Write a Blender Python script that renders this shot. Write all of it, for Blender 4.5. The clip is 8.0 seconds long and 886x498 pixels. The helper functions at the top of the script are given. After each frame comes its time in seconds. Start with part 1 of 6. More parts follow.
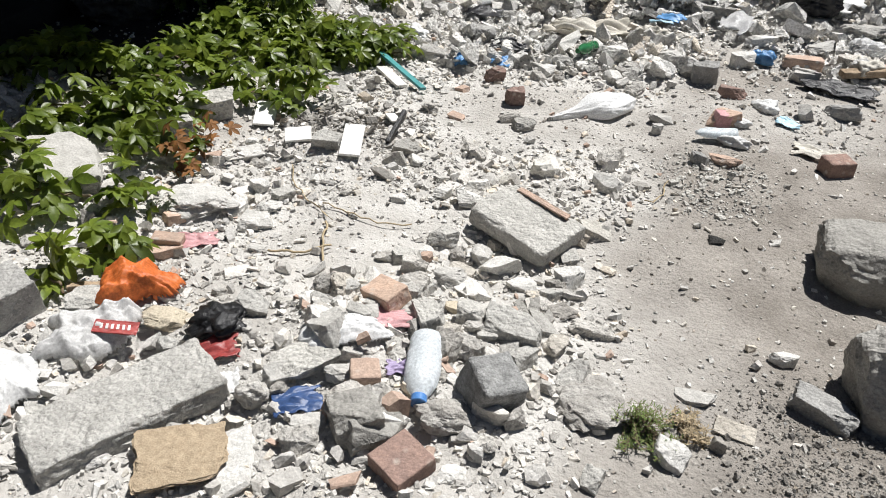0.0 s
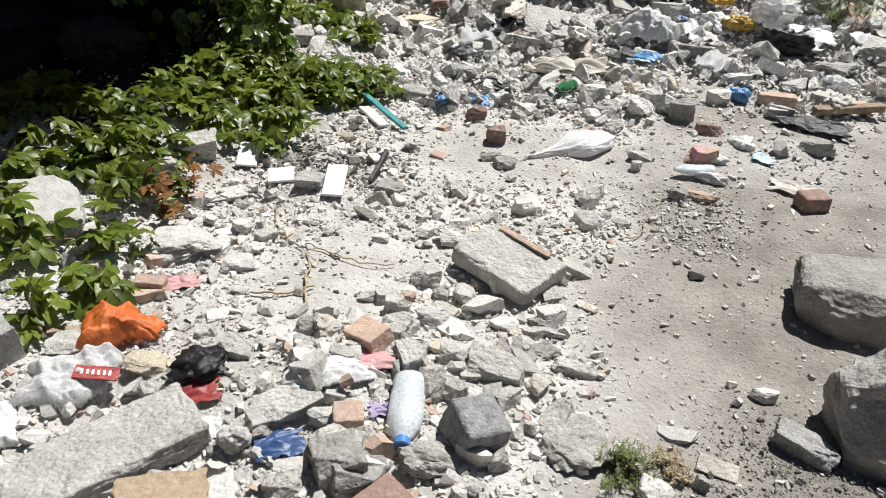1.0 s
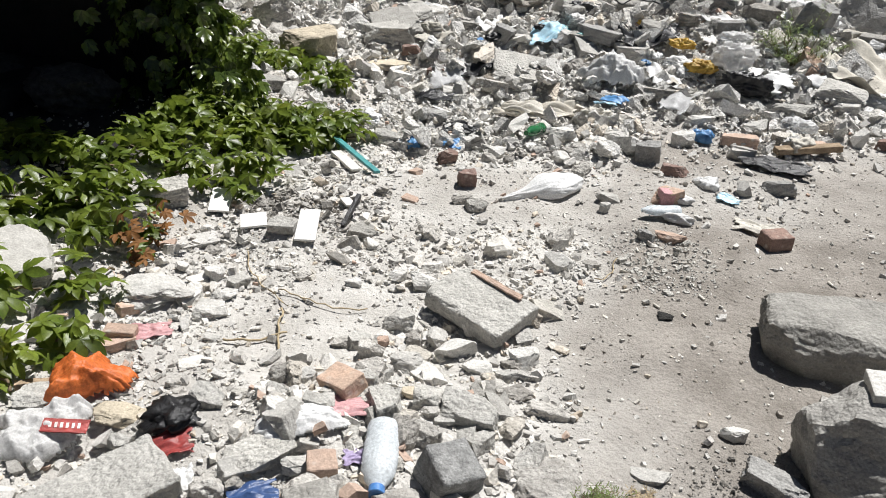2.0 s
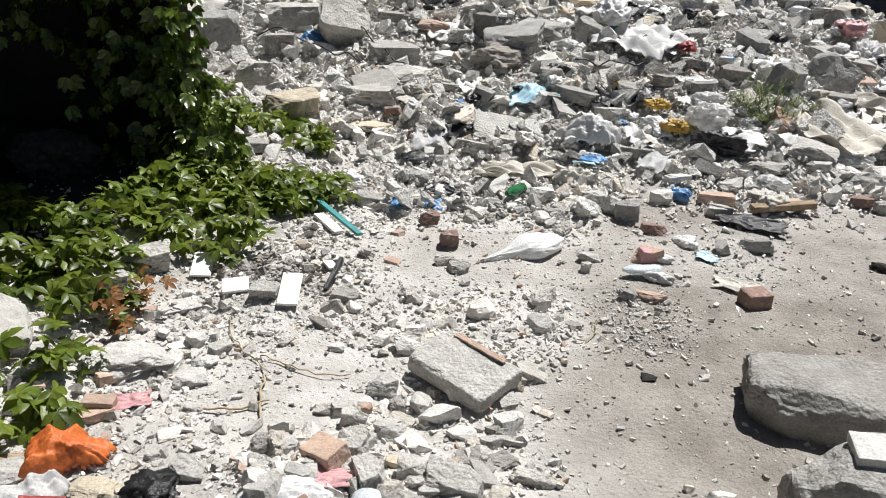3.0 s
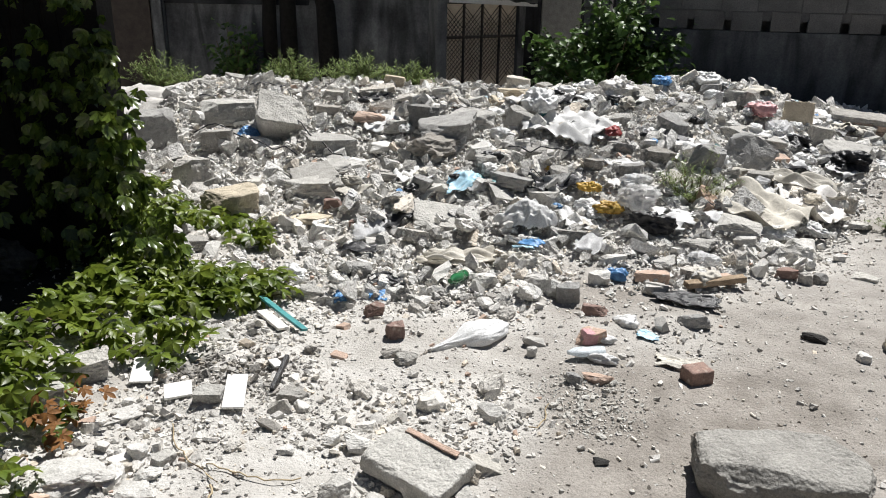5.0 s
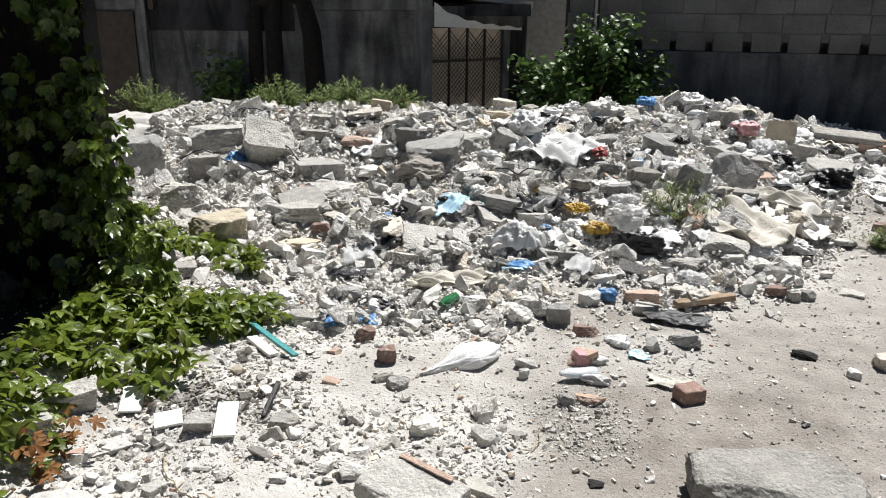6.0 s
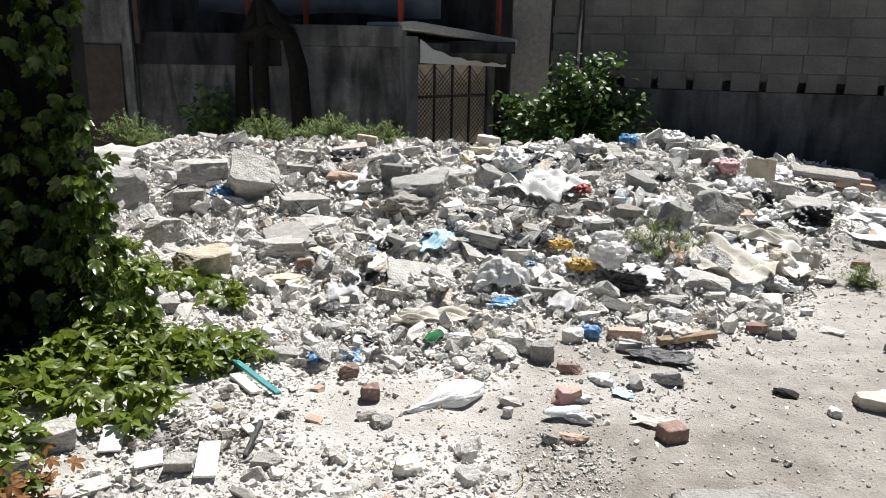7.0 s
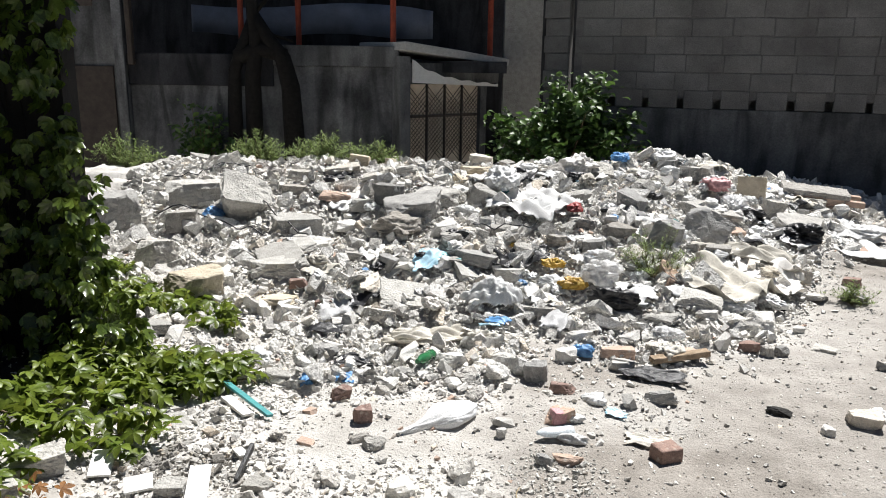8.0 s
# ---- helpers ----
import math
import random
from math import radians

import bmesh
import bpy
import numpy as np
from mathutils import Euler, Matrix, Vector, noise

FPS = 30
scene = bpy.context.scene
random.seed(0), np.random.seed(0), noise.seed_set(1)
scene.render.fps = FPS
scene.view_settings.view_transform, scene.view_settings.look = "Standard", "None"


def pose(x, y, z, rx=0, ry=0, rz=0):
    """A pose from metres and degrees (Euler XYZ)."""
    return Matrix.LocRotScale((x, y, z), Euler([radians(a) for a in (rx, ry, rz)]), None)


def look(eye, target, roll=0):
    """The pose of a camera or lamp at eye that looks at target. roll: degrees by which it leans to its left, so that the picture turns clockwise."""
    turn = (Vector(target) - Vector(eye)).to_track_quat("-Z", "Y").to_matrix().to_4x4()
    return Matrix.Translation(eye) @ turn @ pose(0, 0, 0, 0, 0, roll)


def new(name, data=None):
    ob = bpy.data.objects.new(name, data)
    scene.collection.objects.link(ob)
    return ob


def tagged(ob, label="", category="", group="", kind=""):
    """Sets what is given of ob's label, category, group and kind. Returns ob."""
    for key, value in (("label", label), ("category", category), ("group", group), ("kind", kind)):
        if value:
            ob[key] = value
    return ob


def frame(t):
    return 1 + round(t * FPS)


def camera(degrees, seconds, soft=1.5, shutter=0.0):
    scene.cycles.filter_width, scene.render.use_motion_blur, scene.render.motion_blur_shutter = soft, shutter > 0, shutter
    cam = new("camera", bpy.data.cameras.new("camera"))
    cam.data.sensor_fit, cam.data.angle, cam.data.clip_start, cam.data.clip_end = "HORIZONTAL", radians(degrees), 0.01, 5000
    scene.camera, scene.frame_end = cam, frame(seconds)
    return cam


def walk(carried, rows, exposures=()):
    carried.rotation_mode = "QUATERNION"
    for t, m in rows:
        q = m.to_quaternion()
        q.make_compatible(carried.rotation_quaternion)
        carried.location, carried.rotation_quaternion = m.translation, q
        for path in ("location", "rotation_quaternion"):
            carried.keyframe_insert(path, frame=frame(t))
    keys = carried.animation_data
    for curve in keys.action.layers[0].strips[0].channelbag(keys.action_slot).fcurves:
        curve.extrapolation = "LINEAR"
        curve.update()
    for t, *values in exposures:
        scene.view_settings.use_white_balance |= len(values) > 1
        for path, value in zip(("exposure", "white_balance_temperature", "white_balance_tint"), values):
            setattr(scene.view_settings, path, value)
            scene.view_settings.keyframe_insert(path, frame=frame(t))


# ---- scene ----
cam = camera(60.2, 8.0, 1.0)
PATH = [
    (0, (0.013, -0.008, 1.242), (-0.326, 1.602, 0.106), 1.7),
    (0.5, (0.014, -0.01, 1.251), (-0.314, 1.612, 0.129), 1.8),
    (1, (0.021, -0.007, 1.264), (-0.293, 1.658, 0.201), 1.7),
    (2.5, (0.027, -0.016, 1.305), (-0.212, 1.742, 0.382), 2.1),
    (3, (0.027, -0.007, 1.322), (-0.202, 1.789, 0.471), 1.9),
    (3.5, (0.026, -0.001, 1.339), (-0.172, 1.819, 0.534), 1.7),
    (4, (0.021, -0.002, 1.35), (-0.139, 1.85, 0.612), 1.7),
    (4.5, (0.023, -0.011, 1.357), (-0.103, 1.86, 0.662), 1.4),
    (5, (0.013, -0.016, 1.367), (-0.075, 1.873, 0.715), 1.0),
    (6.5, (0.003, -0.017, 1.377), (-0.044, 1.902, 0.814), 0.5),
    (7, (0.004, -0.025, 1.398), (-0.015, 1.907, 0.882), 1.0),
    (7.5, (0.008, -0.025, 1.404), (-0.003, 1.914, 0.912), 0.8),
    (8, (0.01, -0.022, 1.407), (0.007, 1.922, 0.937), 0.8),
]
walk(cam, [(t, look(eye, target, roll)) for t, eye, target, roll in PATH], [(0.0, 0.38), (2.5, 0.38), (5.0, 0.41), (6.5, 0.58), (8.0, 0.72)])

# ---- terrain ----
_rng = np.random.RandomState(7)
_LATTICE = _rng.rand(256, 256)


def vnoise(x, y, size, seed=0):
    """Smooth value noise in 0..1 with cells of the given size."""
    x, y = np.asarray(x, float) / size + seed * 17.3, np.asarray(y, float) / size + seed * 9.1
    i, j = np.floor(x).astype(int), np.floor(y).astype(int)
    u, v = x - i, y - j
    u, v = u * u * (3 - 2 * u), v * v * (3 - 2 * v)
    a = _LATTICE[i % 256, j % 256] * (1 - u) + _LATTICE[(i + 1) % 256, j % 256] * u
    b = _LATTICE[i % 256, (j + 1) % 256] * (1 - u) + _LATTICE[(i + 1) % 256, (j + 1) % 256] * u
    return a * (1 - v) + b * v


def step(a, b, x):
    u = np.clip((np.asarray(x, float) - a) / (b - a), 0, 1)
    return u * u * (3 - 2 * u)


def heap_front(x):
    """Where the rubble heap begins, as a line y over x."""
    x = np.asarray(x, float)
    return np.where(x < 1.45, 3.45 + 0.55 * step(0.2, -0.9, x) - 0.1 * step(0.2, 1.2, x), 3.35 + (x - 1.45) * 1.25)


def mouth_shade(x, y):
    """Where shade is painted into the ground at the shed's mouth, 0 to 1."""
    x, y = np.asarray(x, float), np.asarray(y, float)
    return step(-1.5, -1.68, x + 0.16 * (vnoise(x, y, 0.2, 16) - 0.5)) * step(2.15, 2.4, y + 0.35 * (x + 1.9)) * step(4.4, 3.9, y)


def rubble(x, y):
    """How thickly the ground is strewn with rubble, 0 to 1."""
    heap = step(-0.1, 0.7, y - heap_front(x) + 0.5 * (vnoise(x, y, 0.5, 3) - 0.5))
    soil = step(1.0, 0.45, np.hypot((x + 0.78) / 0.42, (y - 3.72) / 0.62))
    heap = heap * (1 - 0.85 * soil)
    edge = 0.03 + 0.12 * (y - 1.0) + 0.25 * (vnoise(x, y, 0.4, 5) - 0.5)
    left = step(0.22, -0.1, x - edge) * step(0.1, 0.9, y + 0.5 * (vnoise(x, y, 0.25, 9) - 0.5)) * step(-2.6, -2.0, x + 0.4 * (vnoise(x, y, 0.3, 10) - 0.5)) * (1 - mouth_shade(x, y))
    bare = np.maximum(step(1.0, 0.45, np.hypot((x + 0.15) / 0.75, (y - 2.75) / 0.38)), 0.8 * step(1.0, 0.5, np.hypot((x + 0.62) / 0.33, (y - 1.75) / 0.36)))
    left = left * (1 - 0.85 * bare) * (0.45 + 0.7 * vnoise(x, y, 0.3, 8))
    foot = 0.4 * step(1.1, 0.3, np.hypot((x - 0.72) / 0.5, (y - 2.95) / 0.42)) * (0.3 + vnoise(x, y, 0.2, 13))
    heap = np.maximum(heap, foot)
    far = step(9.6, 8.2, y)
    return np.clip(np.maximum(heap, left), 0, 1) * far


def ground_height(x, y):
    x, y = np.asarray(x, float), np.asarray(y, float)
    rise = y - heap_front(x)
    h = 0.41 * step(-0.1, 3.0, rise) * (0.88 + 0.24 * vnoise(x, y, 1.1, 1))
    h = h + 0.12 * np.exp(-((x - 1.9) / 0.9) ** 2 - ((y - 7.0) / 0.7) ** 2)
    back = step(7.3, 9.0, y)
    low = -0.75 * step(2.0, 0.6, x)
    h = h * (1 - back) + low * back
    h = h + 0.05 * np.exp(-((x + 0.35) / 0.5) ** 2 - ((y - 1.15) / 0.45) ** 2)
    h = h + 0.14 * step(-1.0, -1.9, x) * step(4.2, 2.6, y)
    r = rubble(x, y)
    near = step(14, 9, np.hypot(x, y - 3))
    r = r * (1 + 1.3 * step(3.2, 4.4, y))
    h = h + near * ((0.02 + 0.05 * r) * (vnoise(x, y, 0.35, 2) - 0.5) + (0.006 + 0.03 * r) * (vnoise(x, y, 0.09, 4) - 0.5) + 0.012 * (vnoise(x - 0.3 * y, y + 0.2 * x, 0.17, 11) - 0.5) + 0.0025 * (vnoise(x + 0.4 * y, y - 0.3 * x, 0.061, 6) - 0.5))
    return h


def gz(x, y):
    return float(ground_height(x, y))


def bed(x, y):
    """How far loose pieces raise what lies on the heap."""
    return 0.04 * float(rubble(x, y)) * float(step(3.3, 4.0, y))


# ---- world and sun ----
SUN_AZ, SUN_EL = 32.0, 64.0      # degrees from +y towards +x, and above the horizon
world = bpy.data.worlds.new("sky")
scene.world = world
world.use_nodes = True
_n = world.node_tree.nodes
_sky = _n.new("ShaderNodeTexSky")
_sky.sky_type, _sky.sun_disc = "NISHITA", False
_sky.sun_elevation, _sky.sun_rotation = radians(SUN_EL), radians(SUN_AZ)
_n["Background"].inputs[1].default_value = 0.03
world.node_tree.links.new(_sky.outputs[0], _n["Background"].inputs[0])
sun = new("sun", bpy.data.lights.new("sun", "SUN"))
sun.data.energy, sun.data.angle, sun.data.color = 5.0, radians(0.55), (1.0, 0.985, 0.965)
_d = Vector((math.sin(radians(SUN_AZ)) * math.cos(radians(SUN_EL)), math.cos(radians(SUN_AZ)) * math.cos(radians(SUN_EL)), math.sin(radians(SUN_EL))))
sun.matrix_world = look(_d * 30, (0, 0, 0))


# ---- materials ----
def material(name, light, dark, size=0.05, rough=0.9, bump=0.4, spots=None, spot_size=0.012, spot_amount=0.5, vary=0.25, metal=0.0,
             clear=0.0, through_light=0.0, local=False, island=False, fine=0.006, pebbly=0.0, streak=0.0):
    """A weathered surface: two tones in patches, fine grain, optional spots, and a shift from piece to piece."""
    m = bpy.data.materials.new(name)
    m.use_nodes = True
    nt = m.node_tree
    n, l = nt.nodes, nt.links
    b = n["Principled BSDF"]
    tc = n.new("ShaderNodeTexCoord") if local else n.new("ShaderNodeNewGeometry")
    co = tc.outputs["Object"] if local else tc.outputs["Position"]

    def tex(scale, detail, offset):
        t = n.new("ShaderNodeTexNoise")
        t.inputs["Scale"].default_value, t.inputs["Detail"].default_value, t.inputs["Roughness"].default_value = scale, detail, 0.62
        mp = n.new("ShaderNodeMapping")
        mp.inputs["Location"].default_value = (offset, offset * 0.7, -offset)
        l.new(co, mp.inputs["Vector"])
        l.new(mp.outputs[0], t.inputs["Vector"])
        return t.outputs["Fac"]

    def ramp(src, a, c, ca, cb):
        r = n.new("ShaderNodeValToRGB")
        r.color_ramp.elements[0].position, r.color_ramp.elements[1].position = a, c
        r.color_ramp.elements[0].color, r.color_ramp.elements[1].color = (*ca, 1), (*cb, 1)
        l.new(src, r.inputs[0])
        return r.outputs[0]

    def mix(kind, fac, a, c):
        x = n.new("ShaderNodeMix")
        x.data_type, x.blend_type = "RGBA", kind
        if isinstance(fac, float):
            x.inputs[0].default_value = fac
        else:
            l.new(fac, x.inputs[0])
        l.new(a, x.inputs[6])
        if isinstance(c, tuple):
            x.inputs[7].default_value = (*c, 1)
        else:
            l.new(c, x.inputs[7])
        return x.outputs[2]

    col = ramp(tex(1 / size, 6, 1.3), 0.35, 0.65, dark, light)
    grain = ramp(tex(1 / fine, 3, 4.1), 0.25, 0.75, (0.72, 0.72, 0.72), (1.2, 1.2, 1.2))
    col = mix("MULTIPLY", 1.0, col, grain)
    if spots:
        v = n.new("ShaderNodeTexVoronoi")
        v.inputs["Scale"].default_value = 1 / spot_size
        l.new(co, v.inputs["Vector"])
        f = ramp(v.outputs["Distance"], 0.12, 0.34, (1, 1, 1), (0, 0, 0))
        g = ramp(tex(0.35 / spot_size, 2, 7.7), 0.5 - 0.2 * spot_amount, 0.62, (0, 0, 0), (1, 1, 1))
        f = mix("MULTIPLY", 1.0, f, g)
        col = mix("MIX", f, col, spots)
    if vary:
        if island:
            o = n.new("ShaderNodeNewGeometry").outputs["Random Per Island"]
        else:
            o = n.new("ShaderNodeObjectInfo").outputs["Random"]
        tone = ramp(o, 0.0, 1.0, (1 - vary, 1 - 1.03 * vary, 1 - 1.08 * vary), (1 + 0.3 * vary, 1.0, 1 - 0.35 * vary))
        e = tone.node.color_ramp.elements
        for at, k in ((0.45, (1.0, 1.0, 1.0)), (0.8, (1 + 0.6 * vary, 1 + 0.58 * vary, 1 + 0.54 * vary)), (0.93, (1 + 0.35 * vary, 1 + 0.25 * vary, 1 + 0.08 * vary))):
            e.new(at).color = (*k, 1)
        col = mix("MULTIPLY", 1.0, col, tone)
    if streak:
        t = n.new("ShaderNodeTexNoise")
        t.inputs["Scale"].default_value, t.inputs["Detail"].default_value, t.inputs["Distortion"].default_value = 3.0, 9.0, 0.6
        mp = n.new("ShaderNodeMapping")
        mp.inputs["Scale"].default_value = (1.6, 1.6, 0.32)
        l.new(co, mp.inputs["Vector"])
        l.new(mp.outputs[0], t.inputs["Vector"])
        low = 1 - streak
        col = mix("MULTIPLY", 1.0, col, ramp(t.outputs["Fac"], 0.36, 0.6, (low, low, low), (1.15, 1.15, 1.17)))
    l.new(col, b.inputs["Base Color"])
    b.inputs["Roughness"].default_value, b.inputs["Metallic"].default_value = rough, metal
    b.inputs["Specular IOR Level"].default_value = 0.5 if rough < 0.6 else 0.2
    if bump:
        bm = n.new("ShaderNodeBump")
        bm.inputs["Strength"].default_value, bm.inputs["Distance"].default_value = bump, 0.4 * min(size, 0.03)
        height = tex(3.2 / min(size, 0.05), 8, 2.2)
        if pebbly:
            vb = n.new("ShaderNodeTexVoronoi")
            vb.inputs["Scale"].default_value = 1 / pebbly
            l.new(co, vb.inputs["Vector"])
            ad = n.new("ShaderNodeMath")
            ad.operation = "MULTIPLY_ADD"
            l.new(vb.outputs["Distance"], ad.inputs[0])
            ad.inputs[1].default_value = -0.4
            l.new(height, ad.inputs[2])
            height = ad.outputs[0]
            bm.inputs["Distance"].default_value = 0.75 * pebbly
        l.new(height, bm.inputs["Height"])
        l.new(bm.outputs[0], b.inputs["Normal"])
    if clear:
        b.inputs["Transmission Weight"].default_value, b.inputs["IOR"].default_value = clear, 1.3
    if through_light:
        out = n["Material Output"]
        tr = n.new("ShaderNodeBsdfTranslucent")
        l.new(col, tr.inputs[0])
        ms = n.new("ShaderNodeMixShader")
        ms.inputs[0].default_value = through_light
        l.new(b.outputs[0], ms.inputs[1])
        l.new(tr.outputs[0], ms.inputs[2])
        l.new(ms.outputs[0], out.inputs[0])
    return m


SOIL = material("soil", (0.35, 0.322, 0.288), (0.225, 0.203, 0.178), size=0.16, bump=1.0, vary=0, local=False, fine=0.006)


def dusty_soil():
    """The soil with pale plaster dust where rubble was tipped, given by the mesh's dust attribute."""
    m = SOIL.copy()
    m.name = "dusty_soil"
    n, l = m.node_tree.nodes, m.node_tree.links
    b = n["Principled BSDF"]
    src = b.inputs["Base Color"].links[0].from_socket
    at = n.new("ShaderNodeAttribute")
    at.attribute_name = "dust"
    t = n.new("ShaderNodeTexNoise")
    t.inputs["Scale"].default_value, t.inputs["Detail"].default_value = 9.0, 8.0
    g = n.new("ShaderNodeNewGeometry")
    l.new(g.outputs["Position"], t.inputs["Vector"])
    r = n.new("ShaderNodeValToRGB")
    r.color_ramp.elements[0].position, r.color_ramp.elements[1].position = 0.3, 0.7
    r.color_ramp.elements[0].color, r.color_ramp.elements[1].color = (0.44, 0.42, 0.388, 1), (0.6, 0.58, 0.545, 1)
    l.new(t.outputs["Fac"], r.inputs[0])
    x = n.new("ShaderNodeMix")
    x.data_type = "RGBA"
    l.new(at.outputs["Fac"], x.inputs[0])
    l.new(src, x.inputs[6])
    l.new(r.outputs[0], x.inputs[7])
    # Mix to near-black: painted shade on the ground at the shed's mouth.
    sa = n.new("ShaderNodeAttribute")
    sa.attribute_name = "shade_mask"
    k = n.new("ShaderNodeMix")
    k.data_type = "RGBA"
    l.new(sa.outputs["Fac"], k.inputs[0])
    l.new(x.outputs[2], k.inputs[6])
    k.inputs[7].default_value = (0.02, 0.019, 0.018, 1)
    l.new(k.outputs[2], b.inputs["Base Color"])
    return m


DUSTY_SOIL = dusty_soil()
GRAVEL = material("gravel", (0.62, 0.603, 0.57), (0.47, 0.453, 0.425), size=0.05, vary=0.42, island=True, local=False, bump=0.6)
RUBBLE = material("heap_rubble", (0.77, 0.755, 0.722), (0.6, 0.587, 0.56), size=0.07, vary=0.36, island=True, local=False, bump=1.0, fine=0.01, pebbly=0.03)
CRUMB = material("chalky_crumb", (0.74, 0.722, 0.688), (0.58, 0.565, 0.535), size=0.05, vary=0.3, island=True, local=False, bump=0.6)
CLOD = material("earth_clod", (0.36, 0.33, 0.293), (0.25, 0.226, 0.198), size=0.05, vary=0.3, island=True, local=False, bump=0.6)
GRIT = material("dark_grit", (0.35, 0.333, 0.306), (0.22, 0.208, 0.19), size=0.04, vary=0.35, island=True, local=False, bump=0.8)
CONCRETE = material("concrete", (0.5, 0.487, 0.455), (0.36, 0.35, 0.325), size=0.06, spots=(0.5, 0.48, 0.45), spot_size=0.012, spot_amount=0.8, bump=1.0, vary=0.25, pebbly=0.014)
DARK_CONCRETE = material("grey_concrete", (0.37, 0.365, 0.35), (0.26, 0.255, 0.245), size=0.05, spots=(0.43, 0.42, 0.4), spot_size=0.007, bump=1.0, vary=0.25, pebbly=0.009)
PALE = material("pale_plaster", (0.65, 0.635, 0.602), (0.5, 0.487, 0.457), size=0.05, bump=0.6, vary=0.25)
ROCK = material("rubble_rock", (0.54, 0.52, 0.485), (0.38, 0.36, 0.33), size=0.05, bump=1.0, vary=0.35, spots=(0.55, 0.53, 0.5), spot_size=0.02, pebbly=0.018)
CINDER = material("cinder_block", (0.37, 0.37, 0.36), (0.2, 0.2, 0.195), size=0.02, bump=1.0, fine=0.004, vary=0.15, pebbly=0.007)
YELLOW_STONE = material("yellow_stone", (0.57, 0.5, 0.385), (0.46, 0.405, 0.315), size=0.08, bump=0.7, vary=0.15)
BRICK = material("red_brick", (0.3, 0.205, 0.17), (0.22, 0.155, 0.135), size=0.04, bump=0.5, vary=0.25, spots=(0.45, 0.4, 0.35), spot_size=0.03)
PINK_BRICK = material("pink_brick", (0.52, 0.38, 0.3), (0.42, 0.32, 0.26), size=0.04, bump=0.4, vary=0.2, spots=(0.55, 0.5, 0.45), spot_size=0.03)
WHITE_TILE = material("white_tile", (0.78, 0.77, 0.74), (0.7, 0.69, 0.66), size=0.06, rough=0.35, bump=0.1, vary=0.08)
WHITE_BAG = material("white_plastic", (0.84, 0.84, 0.83), (0.76, 0.76, 0.75), size=0.08, rough=0.45, bump=0.3, vary=0.15, through_light=0.2)
CREAM_CLOTH = material("cream_cloth", (0.66, 0.63, 0.56), (0.54, 0.51, 0.45), size=0.07, rough=0.85, bump=0.4, vary=0.15, through_light=0.1)
BLUE_BAG = material("blue_plastic", (0.12, 0.3, 0.55), (0.06, 0.18, 0.4), size=0.03, rough=0.4, bump=0.2, vary=0.3)
CYAN_SHEET = material("pale_blue_plastic", (0.42, 0.62, 0.72), (0.3, 0.5, 0.62), size=0.04, rough=0.4, bump=0.2, vary=0.3)
TEAL = material("teal_plastic", (0.07, 0.3, 0.3), (0.04, 0.2, 0.21), size=0.03, rough=0.45, bump=0.2, vary=0.1)
BLACK_BAG = material("black_plastic", (0.02, 0.02, 0.022), (0.01, 0.01, 0.011), size=0.03, rough=0.38, bump=0.4, vary=0.2)
ORANGE = material("orange_plastic", (0.72, 0.2, 0.05), (0.6, 0.15, 0.035), size=0.05, rough=0.5, bump=0.3, vary=0.1, through_light=0.25)
YELLOW_BAG = material("yellow_plastic", (0.6, 0.4, 0.06), (0.48, 0.28, 0.04), size=0.03, rough=0.5, bump=0.3, vary=0.2)
RED_PLASTIC = material("red_plastic", (0.36, 0.055, 0.05), (0.25, 0.045, 0.042), size=0.03, rough=0.45, bump=0.2, vary=0.2)
PINK = material("pink_plastic", (0.55, 0.3, 0.3), (0.45, 0.24, 0.25), size=0.03, rough=0.5, bump=0.2, vary=0.2)
PURPLE = material("purple_print", (0.4, 0.33, 0.5), (0.3, 0.25, 0.4), size=0.02, rough=0.5, bump=0.2, vary=0.2)
CHIPBOARD = material("chipboard", (0.47, 0.375, 0.262), (0.36, 0.28, 0.19), size=0.01, fine=0.003, bump=0.9, vary=0.1)
WOOD = material("weathered_wood", (0.36, 0.28, 0.2), (0.2, 0.15, 0.1), size=0.04, bump=0.6, vary=0.25)
GREEN_GLASS = material("green_bottle_glass", (0.03, 0.16, 0.06), (0.02, 0.12, 0.045), size=0.1, rough=0.15, bump=0.0, vary=0.0)
PET = material("clear_plastic", (0.93, 0.96, 0.98), (0.9, 0.94, 0.96), size=0.05, rough=0.2, bump=0.3, vary=0, clear=0.3, through_light=0.4)
GREY_BAG = material("clear_bag", (0.86, 0.86, 0.86), (0.78, 0.78, 0.78), size=0.05, rough=0.25, bump=0.3, vary=0.1, clear=0.3, through_light=0.3)
BLUE_PRINT = material("dark_blue_wrapper", (0.05, 0.1, 0.24), (0.035, 0.07, 0.18), size=0.03, rough=0.4, bump=0.2, vary=0.1)
CAP_BLUE = material("blue_cap", (0.08, 0.22, 0.5), (0.07, 0.19, 0.45), size=0.03, rough=0.35, bump=0.0, vary=0.0)
# Charred black, also used to paint shade onto the shed boulders.
CHAR_AND_SHADE = material("charred_and_shade_dark", (0.07, 0.068, 0.065), (0.03, 0.03, 0.03), size=0.03, bump=0.7, vary=0.4)
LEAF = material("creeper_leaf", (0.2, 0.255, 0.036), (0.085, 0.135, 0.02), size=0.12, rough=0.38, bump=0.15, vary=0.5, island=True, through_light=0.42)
# Glossier leaf whose colour is lowered to paint the curtain's shade.
LEAF_SHADED = material("creeper_leaf_glossy_shaded", (0.12, 0.17, 0.03), (0.05, 0.085, 0.016), size=0.12, rough=0.24, bump=0.15, vary=0.5, island=True, through_light=0.3)
